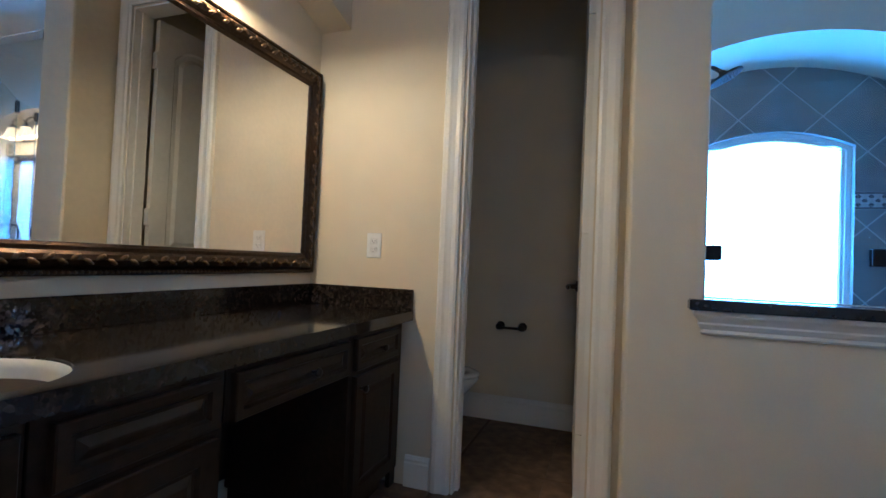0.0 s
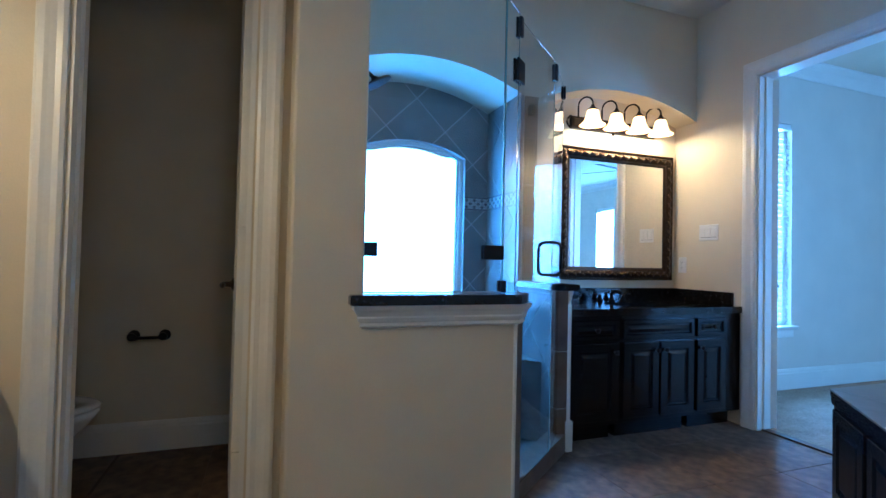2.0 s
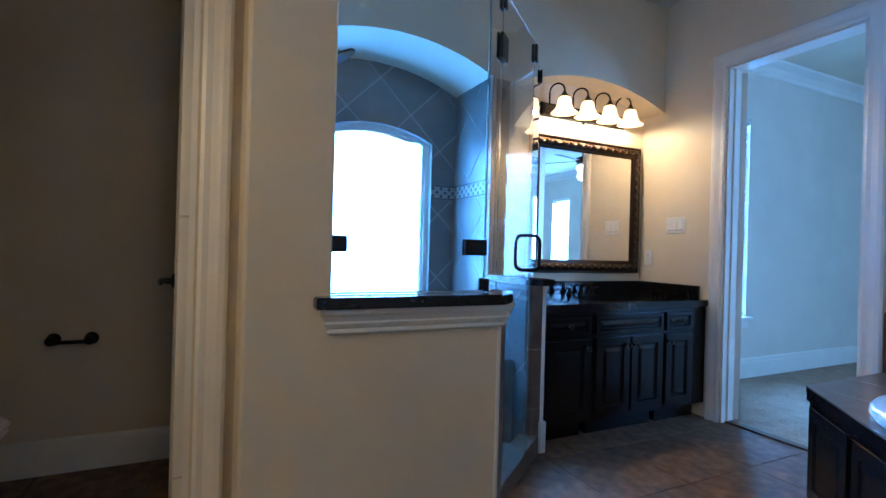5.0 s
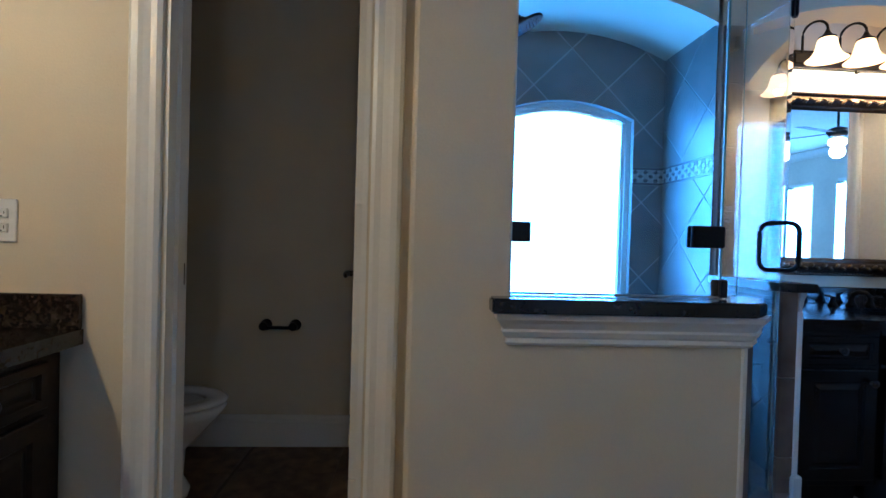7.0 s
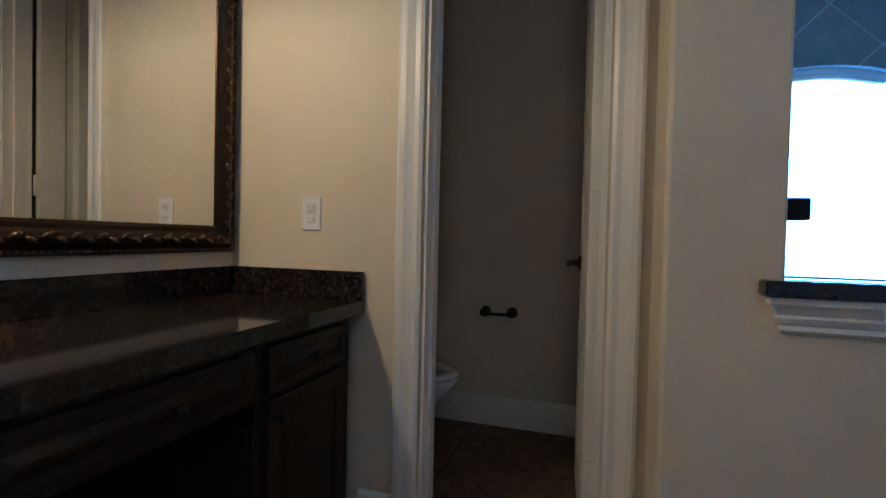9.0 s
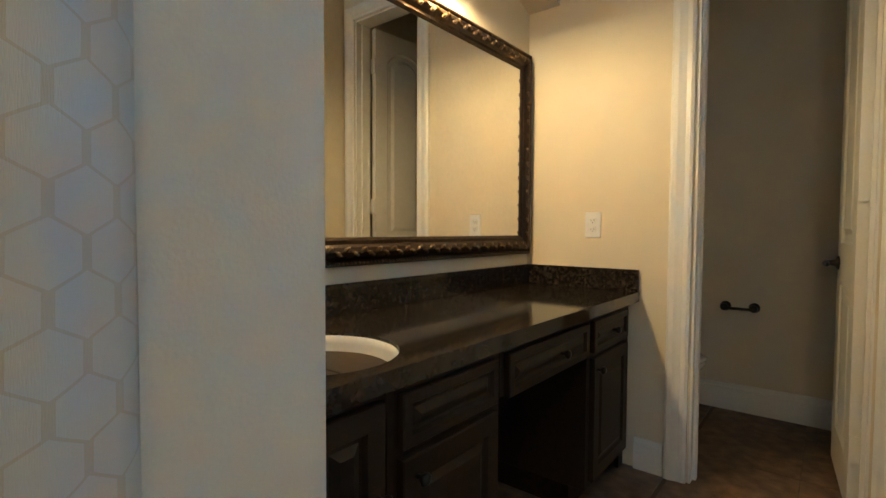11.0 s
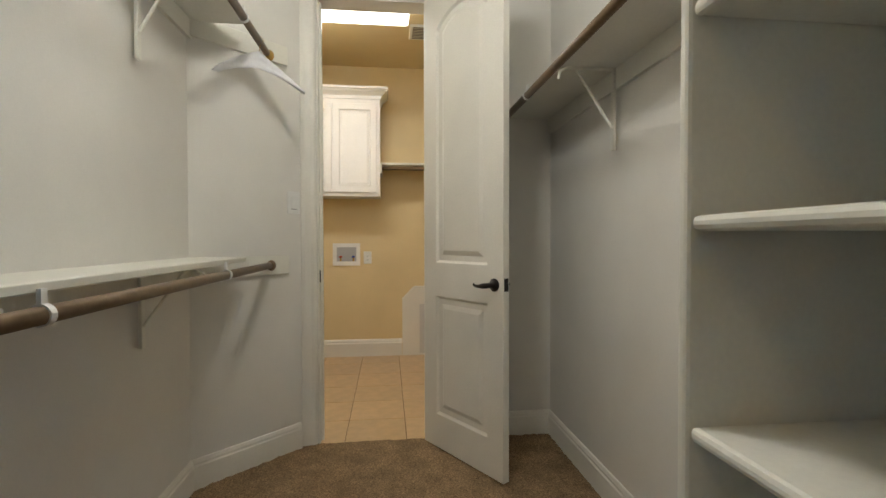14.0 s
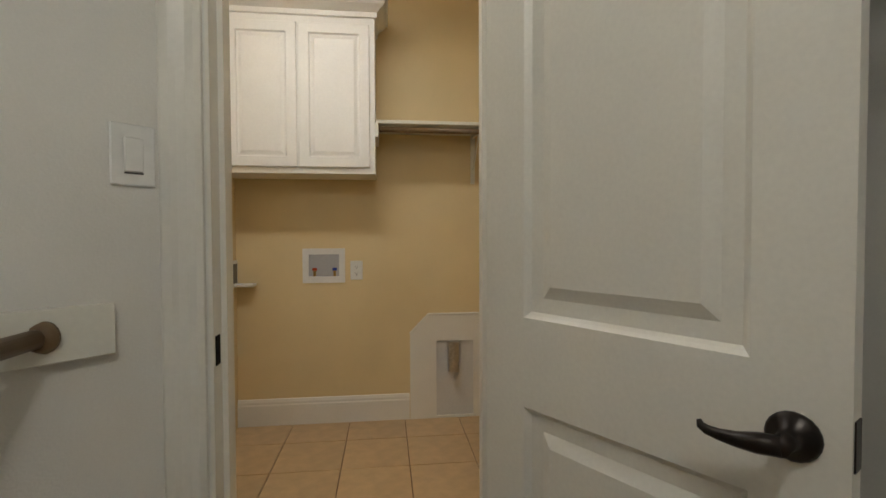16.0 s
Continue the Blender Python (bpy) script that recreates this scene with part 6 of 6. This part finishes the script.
def diamonds(parent, cols, origin, zlo, zhi, place):
    """Diagonal tiles clipped to upright strips; cols: (c0, c1, bottom0, bottom1, top0, top1)."""
    c_min, c_max = min(c[0] for c in cols), max(c[1] for c in cols)
    i0, i1 = int((c_min - origin[0]) / HD) - 2, int((c_max - origin[0]) / HD) + 2
    j0, j1 = int((zlo - origin[1]) / HD) - 2, int((zhi - origin[1]) / HD) + 2
    for i in range(i0, i1 + 1):
        for j in range(j0, j1 + 1):
            if (i + j) % 2 == 0:
                continue
            cx, cz = origin[0] + i * HD, origin[1] + j * HD
            h = HD - GAP * 1.4
            dm = [(cx - h, cz), (cx, cz - h), (cx + h, cz), (cx, cz + h)]
            bm = bmesh.new()
            made = 0
            for a, b, ba, bb, ta, tb in cols:
                p = clip_poly(dm, -1, 0, -a)
                p = clip_poly(p, 1, 0, b) if p else p
                s = (bb - ba) / (b - a)
                p = clip_poly(p, s, -1, s * a - ba) if p else p
                s = (tb - ta) / (b - a)
                p = clip_poly(p, -s, 1, ta - s * a) if p else p
                p = clip_poly(p, 0, -1, -zlo) if p else p
                p = clip_poly(p, 0, 1, zhi) if p else p
                if len(p) < 3:
                    continue
                area2 = abs(sum(p[q][0] * p[(q + 1) % len(p)][1] - p[(q + 1) % len(p)][0] * p[q][1] for q in range(len(p))))
                if area2 < 2e-4:
                    continue
                axis, f0, f1 = place
                prism(bm, p, axis, f0, f1)
                made += 1
            if made:
                part("tile", bm, SHOWER_TILE, parent)
            else:
                bm.free()


def listello(parent, axis, f, s, c0, c1, z0, z1):
    """A border of small diamonds between two pencil liners; s points into the room."""
    def bx(bm, a, b, za, zb, d):
        lo, hi = sorted((f, f + s * d))
        return box(bm, lo, hi, a, b, za, zb) if axis == "x" else box(bm, a, b, lo, hi, za, zb)
    bm = bmesh.new()
    bx(bm, c0, c1, z0 + 0.002, z0 + 0.014, 0.012)
    bx(bm, c0, c1, z1 - 0.014, z1 - 0.002, 0.012)
    part("pencil_liner", bm, MOSAIC_DARK, parent)
    n = max(int((c1 - c0) / 0.030), 1)
    for kk, mt in ((0, MOSAIC_DARK), (1, MOSAIC_LIGHT)):
        bm = bmesh.new()
        for i in range(n):
            for r in range(3):
                if (i + r) % 2 != kk:
                    continue
                c = c0 + (i + 0.5) * (c1 - c0) / n
                z = z0 + 0.016 + (r + 0.5) * (z1 - z0 - 0.032) / 3
                u, v = 0.0155, (z1 - z0 - 0.032) / 6 + 0.004
                lo, hi = sorted((f, f + s * (0.009 + 0.001 * kk)))
                prism(bm, [(c - u, z), (c, z - v), (c + u, z), (c, z + v)], axis, lo, hi)
        tagged(part("mosaic", bm, mt, parent), kind="stuff")


BZ0, BZ1 = 1.41, 1.513
st = bpy.data.objects["wall_shower_back"]
N = 8
cols = []
for i in range(N):
    a, b = WL + (WR - WL) * i / N, WL + (WR - WL) * (i + 1) / N
    cols.append((a, b, arc_z(a, WL, WR, WE, WT), arc_z(b, WL, WR, WE, WT), arc_z(a, SX0, SX1, ARCH_END, ARCH_TOP), arc_z(b, SX0, SX1, ARCH_END, ARCH_TOP)))
side = []
for a0, b0 in ((SX0, WL), (WR, SX1)):
    side.append((a0, b0, 0.0, 0.0, arc_z(a0, SX0, SX1, ARCH_END, ARCH_TOP), arc_z(b0, SX0, SX1, ARCH_END, ARCH_TOP)))
diamonds(st, cols + side, (0.836, 2.174), BZ1, 2.30, ("y", SY, SY + 0.011))
diamonds(st, side, (0.836, 2.174), 0.46, BZ0, ("y", SY, SY + 0.011))
diamonds(st, [(WL, WR, 0.46, 0.46, WB, WB)], (0.836, 2.174), 0.46, WB, ("y", SY, SY + 0.011))
for a0, b0 in ((SX0, WL), (WR, SX1)):
    listello(st, "y", SY + 0.010, -1, a0, b0, BZ0, BZ1)
st = bpy.data.objects["wall_shower_right"]
diamonds(st, [(HY, SY - 0.001, 0.02, 0.02, 2.13, 2.13)], (3.30, 1.96), BZ1, 2.13, ("x", SX1 - 0.010, SX1 - 0.0005))
diamonds(st, [(HY, SY - 0.001, 0.02, 0.02, 2.13, 2.13)], (3.30, 1.96), 0.46, BZ0, ("x", SX1 - 0.010, SX1 - 0.0005))
diamonds(st, [(2.62, HY, 0.02, 0.02, 0.87, 0.87)], (3.30, 1.96), 0.02, 0.87, ("x", SX1 - 0.010, SX1 - 0.0005))
listello(st, "x", SX1 - 0.001, -1, HY, SY - 0.012, BZ0, BZ1)


# ---- floor tiles ----
def floor_tiles(parent_name, x0, x1, y0, y1, ox, oy, p, top, thick, material, gap, avoid=()):
    fl = bpy.data.objects[parent_name]
    mesh = {}
    i0, i1 = math.floor((x0 - ox) / p), math.ceil((x1 - ox) / p)
    j0, j1 = math.floor((y0 - oy) / p), math.ceil((y1 - oy) / p)
    for i in range(i0, i1):
        for j in range(j0, j1):
            a, b = max(ox + i * p, x0) + gap, min(ox + (i + 1) * p, x1) - gap
            c, d = max(oy + j * p, y0) + gap, min(oy + (j + 1) * p, y1) - gap
            if b - a < 0.02 or d - c < 0.02:
                continue
            if any(a >= q[0] and b <= q[1] and c >= q[2] and d <= q[3] for q in avoid):
                continue
            key = (round(b - a, 4), round(d - c, 4))
            if key not in mesh:
                bm = box(bmesh.new(), -key[0] / 2, key[0] / 2, -key[1] / 2, key[1] / 2, -thick, 0, bevel=0.0015)
                me = bpy.data.meshes.new("tile")
                bm.to_mesh(me)
                bm.free()
                me.materials.append(material)
                mesh[key] = me
            ob = new("tile", mesh[key])
            ob.parent = fl
            ob.location = ((a + b) / 2, (c + d) / 2, top + 0.0008 * noise.noise((a * 7, c * 7, 0)))


floor_tiles("floor_laundry", LX, CW + 0.0, LS, LN, -4.712, -0.497, 0.343, 0.003, 0.009, LAUNDRY_TILE, 0.0025)
floor_tiles("floor", -0.80, EX + 0.06, -1.75, 3.25, 0.10, 0.20, 0.46, 0.0, 0.011, FLOOR_TILE, 0.0009, avoid=((0.2, 1.39, 2.3, 3.6),))
floor_tiles("floor", WX, -0.80, 0.42, 3.25, 0.10, 0.20, 0.46, 0.0, 0.011, FLOOR_TILE, 0.0009)

# repeats that belong together
for ob in [o for o in bpy.data.objects if o.parent is None]:
    for start, name in (("vanity_cabinet", "vanity cabinets under the counters"), ("sink_cabinet", "vanity cabinets under the counters"), ("wall_outlet", "wall outlets"), ("light_switch", "light switches"), ("closet_shelf", "closet shelves with rods"), ("vanity_light", "vanity lights"), ("framed_mirror", "framed mirrors"), ("half_wall_cap", "granite wall caps"), ("sink_basin", "sinks"), ("faucet", "faucets"), ("strike_plate", "strike plates"), ("ceiling_lamp", "flush ceiling lamps"), ("window_bedroom", "bedroom windows")):
        if ob.name.startswith(start):
            tagged(ob, group=name)
